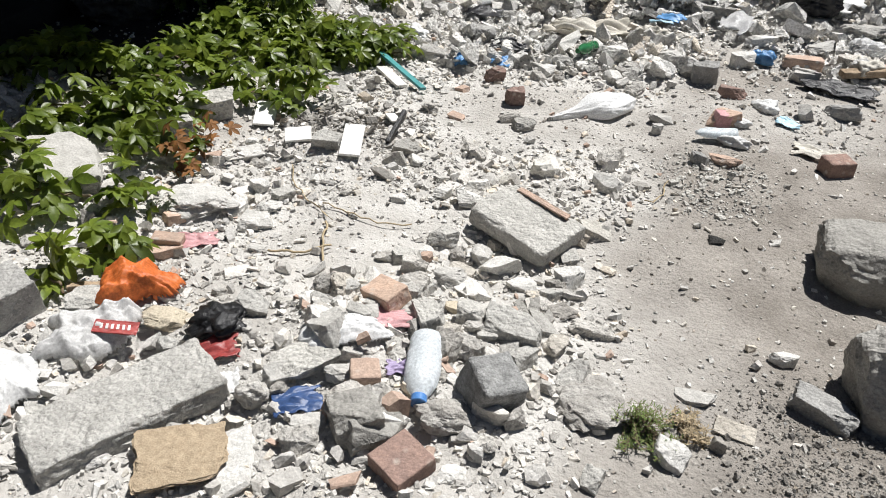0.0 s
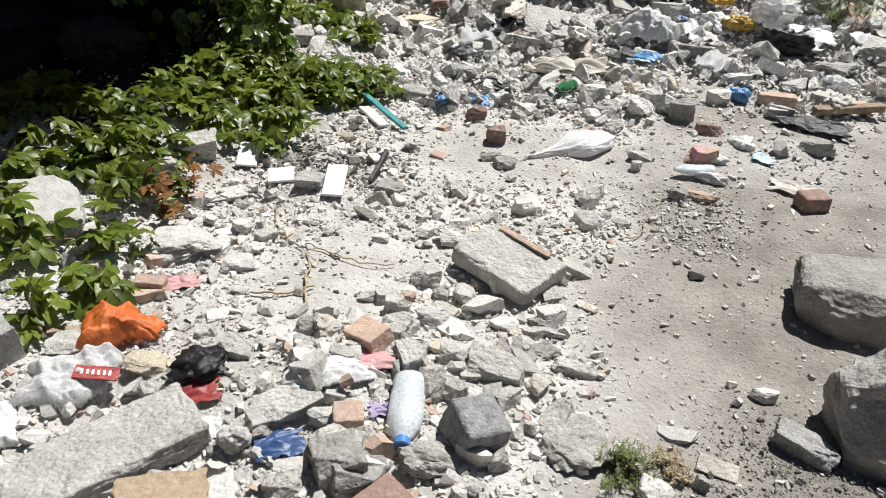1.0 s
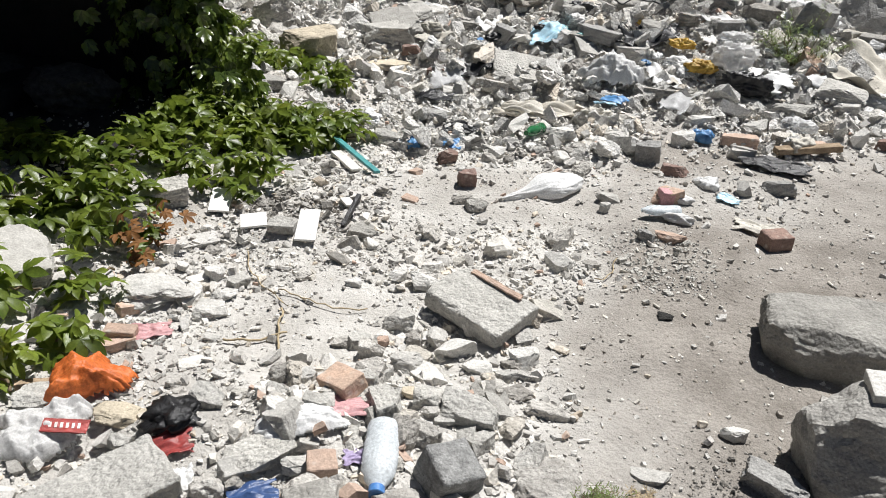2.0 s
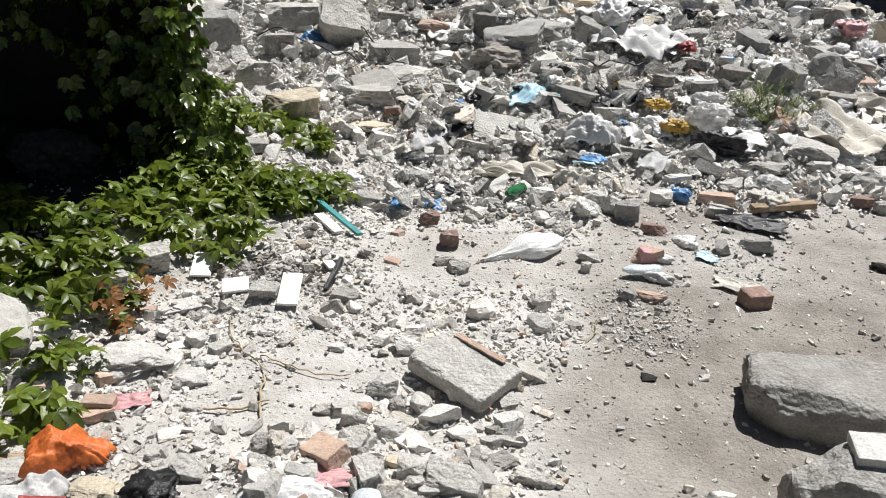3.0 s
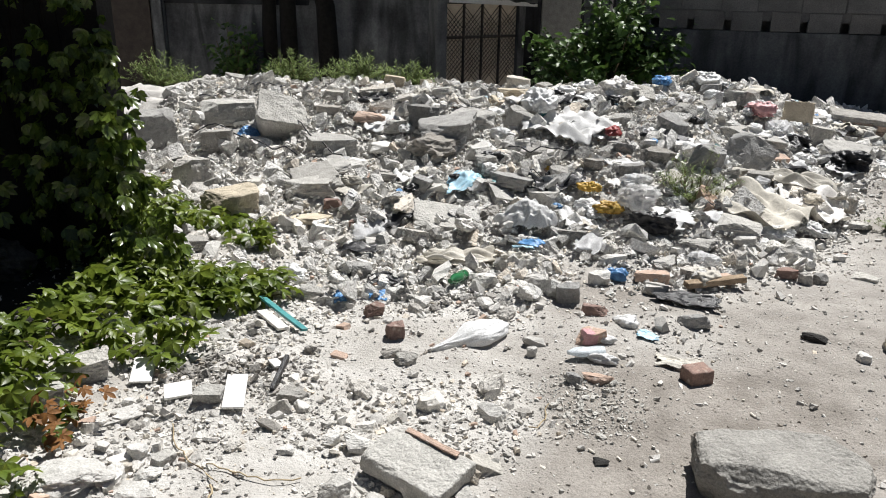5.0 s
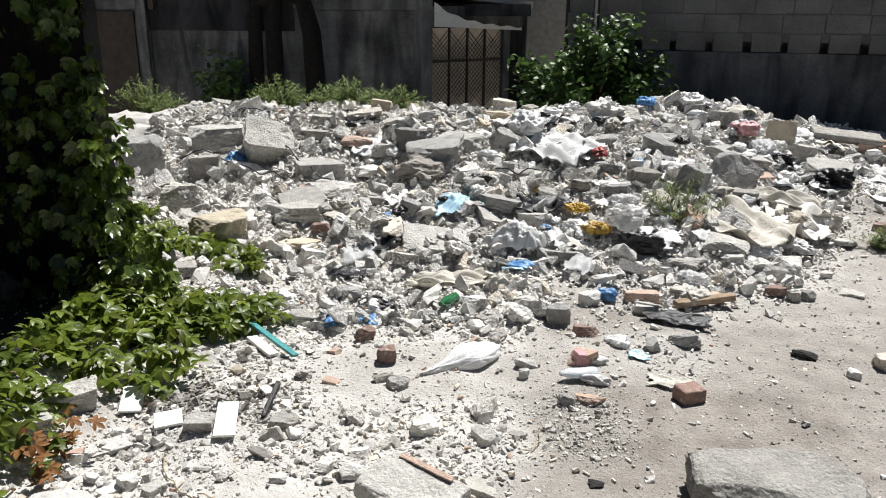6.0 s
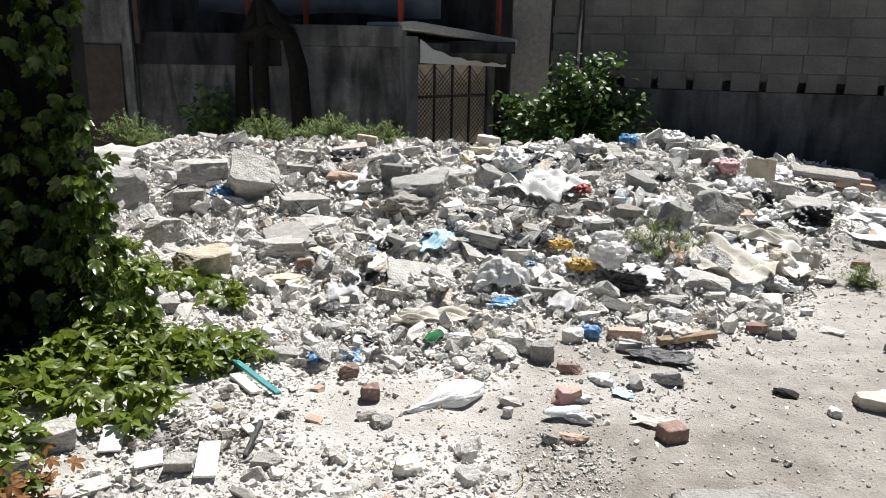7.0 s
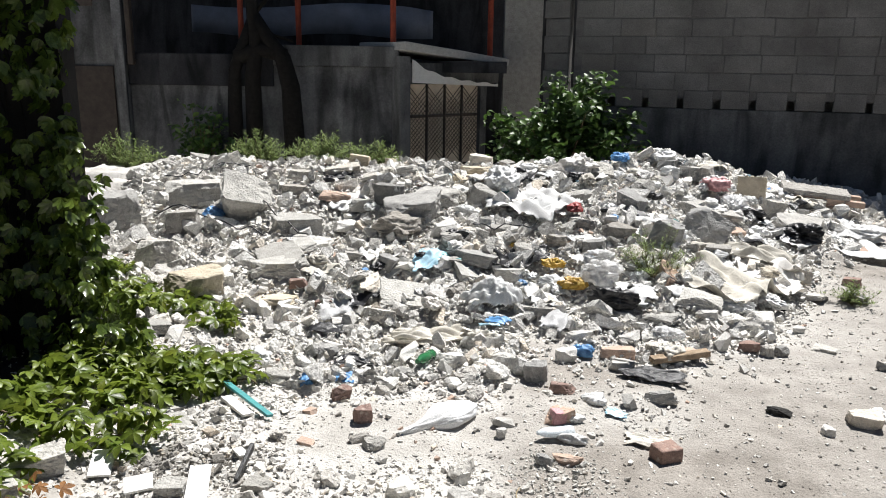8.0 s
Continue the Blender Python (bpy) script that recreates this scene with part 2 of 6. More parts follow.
LEAF_PART = material("creeper_leaf_near", (0.2, 0.255, 0.036), (0.085, 0.135, 0.02), size=0.12, rough=0.38, bump=0.15, vary=0.45, through_light=0.42)
LEAF_RED = material("autumn_leaf", (0.22, 0.1, 0.03), (0.14, 0.07, 0.03), size=0.03, rough=0.6, bump=0.2, vary=0.4, through_light=0.2)
BUSH_LEAF = material("bush_leaf", (0.09, 0.16, 0.035), (0.05, 0.1, 0.022), size=0.05, rough=0.45, bump=0.1, vary=0.45, island=True, through_light=0.25)
WEED_LEAF = material("weed_leaf", (0.2, 0.26, 0.09), (0.12, 0.17, 0.05), size=0.05, rough=0.7, bump=0.1, vary=0.4, island=True, through_light=0.25)
STEM = material("stem", (0.22, 0.17, 0.11), (0.13, 0.1, 0.06), size=0.02, bump=0.5, vary=0.2)
DEAD = material("dead_straw", (0.45, 0.37, 0.25), (0.3, 0.24, 0.15), size=0.02, bump=0.3, vary=0.3, island=True)
# Render albedo is lowered: part of these walls' shade sits in the colour.
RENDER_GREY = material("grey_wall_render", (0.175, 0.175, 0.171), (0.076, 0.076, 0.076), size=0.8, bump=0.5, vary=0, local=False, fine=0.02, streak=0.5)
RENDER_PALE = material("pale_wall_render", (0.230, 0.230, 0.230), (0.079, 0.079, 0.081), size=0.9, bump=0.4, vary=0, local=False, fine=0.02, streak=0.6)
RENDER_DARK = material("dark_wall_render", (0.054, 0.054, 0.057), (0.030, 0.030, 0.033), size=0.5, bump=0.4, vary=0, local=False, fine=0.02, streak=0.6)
BLOCK = material("wall_block", (0.234, 0.226, 0.214), (0.147, 0.141, 0.134), size=0.5, bump=0.8, vary=0.1, local=False, fine=0.012)
MORTAR = material("mortar", (0.186, 0.177, 0.167), (0.130, 0.126, 0.118), size=0.1, bump=0.8, vary=0, local=False)
# Near-black base colour stands in for the deep shade inside the shed.
SHED_SHADE = material("shed_shade_black", (0.03, 0.028, 0.026), (0.016, 0.015, 0.014), size=0.3, bump=0.4, vary=0, local=False)
RUST_RED = material("red_paint", (0.32, 0.06, 0.03), (0.22, 0.045, 0.025), size=0.1, rough=0.6, bump=0.2, vary=0.1)
GATE_PAINT = material("gate_panel", (0.775, 0.675, 0.537), (0.600, 0.500, 0.375), size=0.15, rough=0.6, bump=0.3, vary=0.1)
GATE_FRAME = material("gate_frame_metal", (0.07, 0.055, 0.045), (0.045, 0.035, 0.03), size=0.1, rough=0.6, bump=0.3, vary=0.1)
RUST = material("rusty_sheet", (0.32, 0.17, 0.08), (0.22, 0.12, 0.06), size=0.08, rough=0.8, bump=0.5, vary=0.1)
TARP = material("blue_grey_sheet", (0.2, 0.22, 0.27), (0.14, 0.155, 0.19), size=0.3, rough=0.6, bump=0.3, vary=0)
# Near-black: deep shade on trunk and hanging stems is in this colour.
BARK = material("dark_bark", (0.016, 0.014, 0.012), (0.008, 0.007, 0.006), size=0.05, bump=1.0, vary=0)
BUTT = material("cigarette_paper", (0.75, 0.72, 0.66), (0.65, 0.6, 0.52), size=0.01, bump=0.1, vary=0.15)


# ---- mesh helpers ----
def mesh_ob(name, verts, faces, mat, parent=None, smooth=False, label=""):
    me = bpy.data.meshes.new(name)
    me.from_pydata(verts, [], faces)
    me.materials.append(mat)
    me.polygons.foreach_set("use_smooth", [smooth] * len(me.polygons))
    me.update()
    ob = new(name, me)
    if parent:
        ob.parent = parent
    if label:
        ob["label"] = label
    return ob


def part(name, bm, mat, parent=None, label="", smooth=False):
    me = bpy.data.meshes.new(name)
    bm.to_mesh(me)
    bm.free()
    me.materials.append(mat)
    if smooth:
        me.polygons.foreach_set("use_smooth", [True] * len(me.polygons))
    ob = new(name, me)
    if parent:
        ob.parent = parent
    if label:
        ob["label"] = label
    return ob


def box_bm(x0, x1, y0, y1, z0, z1, bevel=0.0, cuts=0, rough=0.0, seed=0):
    bm = bmesh.new()
    bmesh.ops.create_cube(bm, size=1.0, matrix=Matrix.LocRotScale(((x0 + x1) / 2, (y0 + y1) / 2, (z0 + z1) / 2), None, (x1 - x0, y1 - y0, z1 - z0)))
    if bevel:
        bmesh.ops.bevel(bm, geom=bm.edges[:], offset=bevel, segments=2, affect="EDGES", profile=0.6)
    if cuts:
        bmesh.ops.subdivide_edges(bm, edges=bm.edges[:], cuts=cuts, use_grid_fill=True)
    if rough:
        for v in bm.verts:
            v.co += noise.noise_vector(v.co * 9 + Vector((seed, 0, seed))) * rough
    return bm


def rock_bm(kind, seed, fine=3):
    """A broken lump of unit size, resting on z = 0: rock, block, slab or lump."""
    rnd = random.Random(seed)
    bm = bmesh.new()
    if kind != "lump":
        bmesh.ops.create_cube(bm, size=1.0)
        jitter = 0.16 if kind == "rock" else 0.1
        for v in bm.verts:
            v.co += Vector([rnd.uniform(-jitter, jitter) for _ in range(3)])
        for _ in range(7 if kind == "rock" else 3):
            n = Vector((rnd.choice((-1, 1)) * rnd.uniform(0.4, 1), rnd.choice((-1, 1)) * rnd.uniform(0.4, 1), rnd.uniform(-0.5, 0.9))).normalized()
            depth = rnd.uniform(0.4, 0.56) if kind == "rock" else rnd.uniform(0.5, 0.64)
            bmesh.ops.bisect_plane(bm, geom=bm.verts[:] + bm.edges[:] + bm.faces[:], plane_co=n * depth, plane_no=n, clear_outer=True)
            bmesh.ops.holes_fill(bm, edges=[e for e in bm.edges if e.is_boundary])
    else:
        for _ in range(22):
            bm.verts.new(Vector([rnd.gauss(0, 1) for _ in range(3)]).normalized() * rnd.uniform(0.42, 0.56))
        bmesh.ops.convex_hull(bm, input=bm.verts[:])
        bmesh.ops.delete(bm, geom=[v for v in bm.verts if not v.link_faces], context="VERTS")
    if fine:
        bmesh.ops.bevel(bm, geom=bm.edges[:], offset=0.022, segments=1, affect="EDGES", clamp_overlap=True)
        bmesh.ops.triangulate(bm, faces=bm.faces[:])
        for _ in range(fine):
            long = [e for e in bm.edges if e.calc_length() > 0.09]
            if long:
                bmesh.ops.subdivide_edges(bm, edges=long, cuts=1)
                bmesh.ops.triangulate(bm, faces=bm.faces[:])
        s = Vector((seed * 3.7, seed * 1.3, seed))
        amp = 0.075 if kind == "lump" else 0.04
        bm.normal_update()
        for v in bm.verts:
            d = noise.fractal(v.co * 3.1 + s, 0.8, 2.2, 4) * amp + noise.noise(v.co * 14 + s) * 0.014 - max(0.0, noise.noise(v.co * 6 - s) - 0.25) * 0.12
            if kind == "lump":
                d += max(0, noise.noise(v.co * 7 + s)) * 0.09
            v.co += v.normal * d
    lo = Vector([min(v.co[i] for v in bm.verts) for i in range(3)])
    hi = Vector([max(v.co[i] for v in bm.verts) for i in range(3)])
    mid, ext = (lo + hi) / 2, hi - lo
    for v in bm.verts:
        v.co = Vector(((v.co.x - mid.x) / ext.x, (v.co.y - mid.y) / ext.y, (v.co.z - lo.z) / ext.z))
    return bm


# ---- ground ----
def axis(lo, hi, fine_lo, fine_hi, fine):
    mid = np.arange(fine_lo, fine_hi + 1e-6, fine)
    a = [fine_lo]
    while a[-1] > lo:
        a.append(a[-1] - max(fine, 0.22 * (fine_lo - a[-1])) - fine)
    b = [fine_hi]
    while b[-1] < hi:
        b.append(b[-1] + max(fine, 0.22 * (b[-1] - fine_hi)) + fine)
    return np.concatenate([np.array(a[:0:-1]), mid, np.array(b[1:])])


def build_ground():
    xs, ys = axis(-300, 300, -2.8, 4.2, 0.019), axis(-300, 300, 0.4, 8.4, 0.019)
    X, Y = np.meshgrid(xs, ys)
    Z = ground_height(X, Y)
    nx, ny = len(xs), len(ys)
    me = bpy.data.meshes.new("ground")
    co = np.stack([X, Y, Z], -1).reshape(-1, 3)
    i = np.arange(nx * ny).reshape(ny, nx)
    q = np.stack([i[:-1, :-1], i[:-1, 1:], i[1:, 1:], i[1:, :-1]], -1).reshape(-1, 4)
    me.vertices.add(len(co))
    me.vertices.foreach_set("co", co.ravel())
    me.loops.add(q.size)
    me.loops.foreach_set("vertex_index", q.ravel())
    me.polygons.add(len(q))
    me.polygons.foreach_set("loop_start", np.arange(0, q.size, 4))
    me.polygons.foreach_set("use_smooth", np.ones(len(q), bool))
    me.update(calc_edges=True)
    dust = me.attributes.new("dust", "FLOAT", "POINT")
    pale = np.clip(0.1 + rubble(X, Y) * 1.0 + 0.7 * (vnoise(X, Y, 0.5, 12) - 0.5) + 0.5 * step(1.1, 0.3, np.hypot((X + 0.2) / 0.9, (Y - 2.8) / 0.6)) + 0.6 * step(1.1, 0.4, np.hypot((X + 0.62) / 0.5, (Y - 1.75) / 0.5)), 0, 1)
    dust.data.foreach_set("value", pale.ravel())
    # Mask of the shade painted into the ground colour.
    shade_mask = me.attributes.new("shade_mask", "FLOAT", "POINT")
    shade_mask.data.foreach_set("value", mouth_shade(X, Y).ravel())
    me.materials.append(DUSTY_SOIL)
    tagged(new("ground", me), "dusty beige trodden soil rising into a rubble heap", "ground", kind="structure")


build_ground()


# ---- strewn rubble ----
def unit_shard(seed, cuts):
    """A small broken piece: a skewed box with corners struck off, within unit size."""
    rnd = random.Random(seed)
    bm = bmesh.new()
    bmesh.ops.create_cube(bm, size=1.0)
    for v in bm.verts:
        v.co += Vector([rnd.uniform(-0.2, 0.2) for _ in range(3)])
    for _ in range(cuts):
        n = Vector([rnd.gauss(0, 1) for _ in range(3)]).normalized()
        bmesh.ops.bisect_plane(bm, geom=bm.verts[:] + bm.edges[:] + bm.faces[:], plane_co=n * rnd.uniform(0.34, 0.52), plane_no=n, clear_outer=True)
        bmesh.ops.holes_fill(bm, edges=[e for e in bm.edges if e.is_boundary])
    bmesh.ops.triangulate(bm, faces=bm.faces[:])
    bm.verts.index_update()
    v = np.array([x.co[:] for x in bm.verts]) * 0.72
    f = np.array([[w.index for w in face.verts] for face in bm.faces])
    bm.free()
    return v, f


def strew(name, mat, count, lo, hi, power, density, area, seed, label, cuts=2, flat=0.6, sink=0.3, tilt=0.5, pile=0.0):
    """One object of many small broken stones, scattered by a density over the plan."""
    rnd = np.random.RandomState(seed)
    x = rnd.uniform(area[0], area[1], count * 6)
    y = area[2] + (area[3] - area[2]) * rnd.uniform(0, 1, count * 6) ** 1.25
    keep = rnd.uniform(0, 1, count * 6) < density(x, y)
    x, y = x[keep][:count], y[keep][:count]
    k = len(x)
    s = lo * (1 - rnd.uniform(0, 1, k) * (1 - (lo / hi) ** power)) ** (-1 / power)
    z = ground_height(x, y) + pile * rnd.uniform(0, 1, k) ** 2 * rubble(x, y)
    dims = s[:, None] * np.stack([rnd.uniform(0.8, 1.5, k), rnd.uniform(0.55, 1.0, k), flat * rnd.uniform(0.5, 1.4, k)], 1)
    a, b, c = rnd.uniform(-tilt, tilt, k), rnd.uniform(-tilt, tilt, k), rnd.uniform(0, 6.28, k)
    o, i = np.zeros(k), np.ones(k)
    rx = np.stack([i, o, o, o, np.cos(a), -np.sin(a), o, np.sin(a), np.cos(a)], 1).reshape(k, 3, 3)
    ry = np.stack([np.cos(b), o, np.sin(b), o, i, o, -np.sin(b), o, np.cos(b)], 1).reshape(k, 3, 3)
    rz = np.stack([np.cos(c), -np.sin(c), o, np.sin(c), np.cos(c), o, o, o, i], 1).reshape(k, 3, 3)
    turn = rz @ ry @ rx
    vs, fs, base = [], [], 0
    for p in range(16):
        v, f = unit_shard(seed * 31 + p, cuts)
        pick = np.arange(p, k, 16)
        w = np.einsum("nij,nvj->nvi", turn[pick], v[None] * dims[pick, None])
        w[:, :, 2] += (z[pick] - sink * s[pick] * flat)[:, None] - w[:, :, 2].min(1)[:, None]
        w[:, :, 0] += x[pick, None]
        w[:, :, 1] += y[pick, None]
        vs.append(w.reshape(-1, 3))
        fs.append((f[None] + (np.arange(len(pick)) * len(v))[:, None, None]).reshape(-1, 3) + base)
        base += len(pick) * len(v)
    co, q = np.concatenate(vs), np.concatenate(fs)
    me = bpy.data.meshes.new(name)
    me.vertices.add(len(co))
    me.vertices.foreach_set("co", co.ravel())
    me.loops.add(q.size)
    me.loops.foreach_set("vertex_index", q.ravel())
    me.polygons.add(len(q))
    me.polygons.foreach_set("loop_start", np.arange(0, q.size, 3))
    me.polygons.foreach_set("use_smooth", np.zeros(len(q), bool))
    me.update(calc_edges=True)
    me.materials.append(mat)
    return tagged(new(name, me), label, name.replace("_", " "), kind="stuff")


def heap_only(x, y):
    """Density of the heaped rubble, without the bank beside the path."""
    return rubble(x, y) * step(3.0, 3.6, y)


strew("gravel", GRAVEL, 54000, 0.006, 0.03, 2.2, lambda x, y: 0.13 + rubble(x, y), (-2.6, 3.8, 0.35, 6.2), 3, "fine pale grey gravel and crumbs over the dusty soil", cuts=1, sink=0.35)
strew("near_rubble", GRAVEL, 8200, 0.013, 0.075, 2.3, lambda x, y: 0.01 + rubble(x, y) ** 1.5, (-2.4, 1.6, 0.5, 3.5), 15, "broken pale stones and mortar crumbs on the soil", cuts=6, flat=0.62, sink=0.35)
strew("rubble", RUBBLE, 14500, 0.024, 0.14, 1.9, lambda x, y: 0.002 + rubble(x, y) ** 2.4, (-2.6, 4.6, 3.2, 8.6), 5, "broken pale grey stones and plaster pieces heaped on the ground", cuts=5, flat=0.68, sink=0.3, tilt=0.75, pile=0.025)
strew("heap_crumbs", CRUMB, 21000, 0.012, 0.05, 2.0, heap_only, (-2.6, 4.4, 3.2, 8.0), 27, "chalky pale crumbs and chips covering the heap", cuts=1, flat=0.6, sink=0.2, tilt=0.6, pile=0.03)
strew("block_rubble", RUBBLE, 700, 0.07, 0.2, 2.2, lambda x, y: heap_only(x, y) ** 1.5, (-2.6, 4.4, 3.8, 8.2), 25, "broken blocks and slabs piled on the heap", cuts=3, flat=0.6, sink=0.3, tilt=0.75, pile=0.03)
strew("white_rubble", PALE, 4200, 0.02, 0.12, 2.0, lambda x, y: heap_only(x, y) ** 2, (-2.6, 4.6, 3.2, 8.4), 6, "chalky white plaster fragments among the rubble", cuts=4, flat=0.6, tilt=0.9, pile=0.04)
strew("plaster_crumbs", PALE, 2600, 0.008, 0.045, 2.2, lambda x, y: 0.01 + rubble(x, y) ** 2, (-2.3, 1.4, 0.6, 3.5), 26, "chalky white plaster crumbs on the soil", cuts=5, flat=0.6, tilt=0.6, sink=0.35)
strew("brick_crumbs", PINK_BRICK, 520, 0.015, 0.09, 1.8, lambda x, y: 0.01 + rubble(x, y), (-2.2, 4.2, 0.6, 7.5), 8, "small reddish brick crumbs among the rubble", cuts=2, pile=0.03)
strew("clods", CLOD, 9000, 0.004, 0.02, 2.4, lambda x, y: 0.8 - 0.6 * rubble(x, y), (-0.2, 3.6, 0.5, 5.2), 9, "small brown earth clods on the trodden path", cuts=4, sink=0.45)
strew("grit", GRIT, 9500, 0.004, 0.02, 2.6, lambda x, y: step(1.0, 0.45, np.hypot((x - 0.85) / 0.62, (y - 1.15) / 0.42)) * (0.35 + vnoise(x, y, 0.09, 14)), (0.2, 1.6, 0.6, 1.7), 19, "dark grey gritty clods below the boulders", cuts=5, flat=0.75, sink=0.3, tilt=0.8)
strew("charred_crumbs", GRIT, 520, 0.012, 0.045, 2.0, lambda x, y: step(1.0, 0.4, np.hypot((x + 0.85) / 0.35, (y - 2.45) / 0.22)), (-1.4, -0.2, 2.1, 2.8), 10, "dark grey charred crumbs of a burnt patch", cuts=2)
strew("ash_crumbs", CONCRETE, 700, 0.006, 0.03, 2.0, lambda x, y: step(1.0, 0.4, np.hypot((x - 0.43) / 0.24, (y - 2.35) / 0.3)), (0.1, 0.8, 1.9, 2.8), 11, "grey-blue cement crumbs spilt on the soil", cuts=2)


# ---- shed with the creeper ----
def build_shed():
    """Dark open-fronted shed: walls and concrete roof slab, near-black to paint in its shade."""
    x0, x1, y1 = -6.2, -2.45, 4.7
    tagged(part("wall_shed_back", box_bm(x0, x1, y1, y1 + 0.2, -0.3, 2.6), SHED_SHADE), "back wall of the shed, its shade painted near-black", "wall", kind="structure")
    # End and near walls are added out of view to keep light out.
    tagged(part("wall_shed_end", box_bm(x0 - 0.2, x0, -1.0, y1 + 0.2, -0.3, 2.6), SHED_SHADE), "end wall of the shed, added unseen, shade painted near-black", "wall", kind="structure")
    tagged(part("wall_shed_front", box_bm(x0, -2.752, -1.0, -0.8, -0.3, 2.6), SHED_SHADE), "near wall of the shed, added unseen to keep light out", "wall", kind="structure")
    tagged(part("wall_shed_pier", box_bm(-2.7, -1.64, 3.32, 3.46, -0.3, 2.6), SHED_SHADE), "dark wall end of the shed behind creeper", "wall", kind="structure")
    # Roof slabs lie out of view, extended to block sun and sky.
    tagged(part("roof_shed", box_bm(x0 - 0.2, -1.56, 1.3, y1 + 0.3, 2.602, 2.8), SHED_SHADE), "unseen dark concrete roof slab added to block light over the shed", "roof", kind="structure")
    tagged(part("roof_shed_back", box_bm(x0 - 0.2, -2.55, -1.0, 1.298, 2.602, 2.8), SHED_SHADE), "unseen dark concrete roof slab added to block light over the shed", "roof", kind="structure")
    # Unseen lintel, added low to darken the interior.
    tagged(part("lintel_shed", box_bm(x0, -2.0, 2.5, 2.7, 1.9, 2.6), SHED_SHADE), "unseen dark concrete lintel added to keep sky light out", "lintel", kind="structure")
    # Floor added in near-black so the shed's shade is in its colour.
    tagged(part("floor_shed", box_bm(x0, -2.3, -0.8, y1, 0.0, 0.24, 0.01, 3, 0.02), SHED_SHADE), "raised floor of the shed, its shade painted near-black", "floor", kind="structure")
    # Unseen eave, added to cast shade on the creeper's left part.
    tagged(part("eave_shed", box_bm(-1.558, -1.14, 2.8, y1 + 0.3, 2.6, 2.72), SHED_SHADE), "unseen dark concrete eave added to shade the creeper", "eave", kind="structure")
    # Unseen wall, added to cut sky light reaching the shed mouth.
    tagged(part("wall_left", box_bm(-2.75, -2.55, -7.0, 1.25, -0.3, 2.6), RENDER_DARK), "plain dark wall beside the shed, added unseen to cut sky light", "wall", kind="structure")


build_shed()


# ---- far house ----
def build_house():
    z0 = -0.85
    house = tagged(new("house"), "shaded grey rendered house with a walled terrace and gate", "house")
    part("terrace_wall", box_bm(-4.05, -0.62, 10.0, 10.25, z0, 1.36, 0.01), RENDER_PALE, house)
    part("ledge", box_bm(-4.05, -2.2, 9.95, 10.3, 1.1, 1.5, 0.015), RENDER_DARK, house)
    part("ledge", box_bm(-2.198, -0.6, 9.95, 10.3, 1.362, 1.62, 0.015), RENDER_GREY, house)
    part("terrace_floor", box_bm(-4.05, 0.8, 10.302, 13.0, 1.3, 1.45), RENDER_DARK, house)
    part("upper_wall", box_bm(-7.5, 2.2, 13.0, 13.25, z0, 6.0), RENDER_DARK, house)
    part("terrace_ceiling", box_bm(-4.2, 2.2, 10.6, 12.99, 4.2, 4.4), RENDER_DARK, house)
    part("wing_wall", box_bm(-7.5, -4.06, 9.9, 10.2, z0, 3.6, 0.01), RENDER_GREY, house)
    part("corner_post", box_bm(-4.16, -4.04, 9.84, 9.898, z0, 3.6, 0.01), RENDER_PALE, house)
    part("drain_pipe", box_bm(-4.0, -3.93, 9.84, 9.94, 1.35, 3.6, 0.02), GATE_FRAME, house)
    door = part("door", box_bm(-4.72, -4.2, 9.86, 9.898, z0, 1.33, 0.008), GATE_FRAME, house, "dark metal door")
    part("door_post", box_bm(-4.82, -4.74, 9.84, 9.897, z0, 1.4, 0.008), RENDER_PALE, house)
    win = part("window", box_bm(-4.9, -4.4, 9.88, 9.899, 2.05, 3.2, 0.01), GATE_FRAME, house, "dark window opening")
    # gate bay, its front set at an angle
    a = Vector((-0.48, 10.0, 0))
    b = Vector((0.56, 10.85, 0))
    ang = math.degrees(math.atan2(b.y - a.y, b.x - a.x))
    length = (b - a).length
    base = pose(a.x, a.y, 0, 0, 0, ang)

    def bay(name, x0, x1, y0, y1, z0_, z1, mat, bevel=0.006, label="", parent=None):
        bm = box_bm(x0, x1, y0, y1, z0_, z1, bevel)
        bmesh.ops.transform(bm, matrix=base, verts=bm.verts)
        return part(name, bm, mat, parent or house, label)

    sag = box_bm(-0.16, length + 0.28, -0.16, 0.9, -0.05, 0.05, 0.015, 3, 0.008, 4)
    bmesh.ops.transform(sag, matrix=base @ pose(0, 0, 1.61, 0, 6, 0), verts=sag.verts)
    part("canopy_slab", sag, PALE, house, "sagging pale concrete canopy slab")
    bay("canopy_beam", 0.0, length + 0.2, -0.04, 0.2, 1.16, 1.42, RENDER_GREY, 0.01)
    xs = np.linspace(0.02, length + 0.16, 24)
    low = [(float(x), 1.17 - 0.05 * x / length) for x in xs]
    top = [(float(x), 1.2 - 0.05 * x / length + 0.27 * math.exp(-3.2 * x / length) + 0.012 * math.sin(x * 21)) for x in xs]
    v = [base @ Vector((x, y, z)) for y in (-0.07, -0.055) for row in (low, top) for x, z in row]
    f = [(i, i + 1, i + 25, i + 24) for i in range(23)] + [(i + 48, i + 72, i + 73, i + 49) for i in range(23)] + [(i, i + 48, i + 49, i + 1) for i in range(23)] + [(i + 24, i + 25, i + 73, i + 72) for i in range(23)]
    mesh_ob("canopy_sheet", v, f, WHITE_TILE, house, False, "torn pale sheet hanging under the canopy")
    bay("gate_pier", -0.16, 0.0, -0.05, 0.2, z0, 1.498, RENDER_GREY, 0.01)
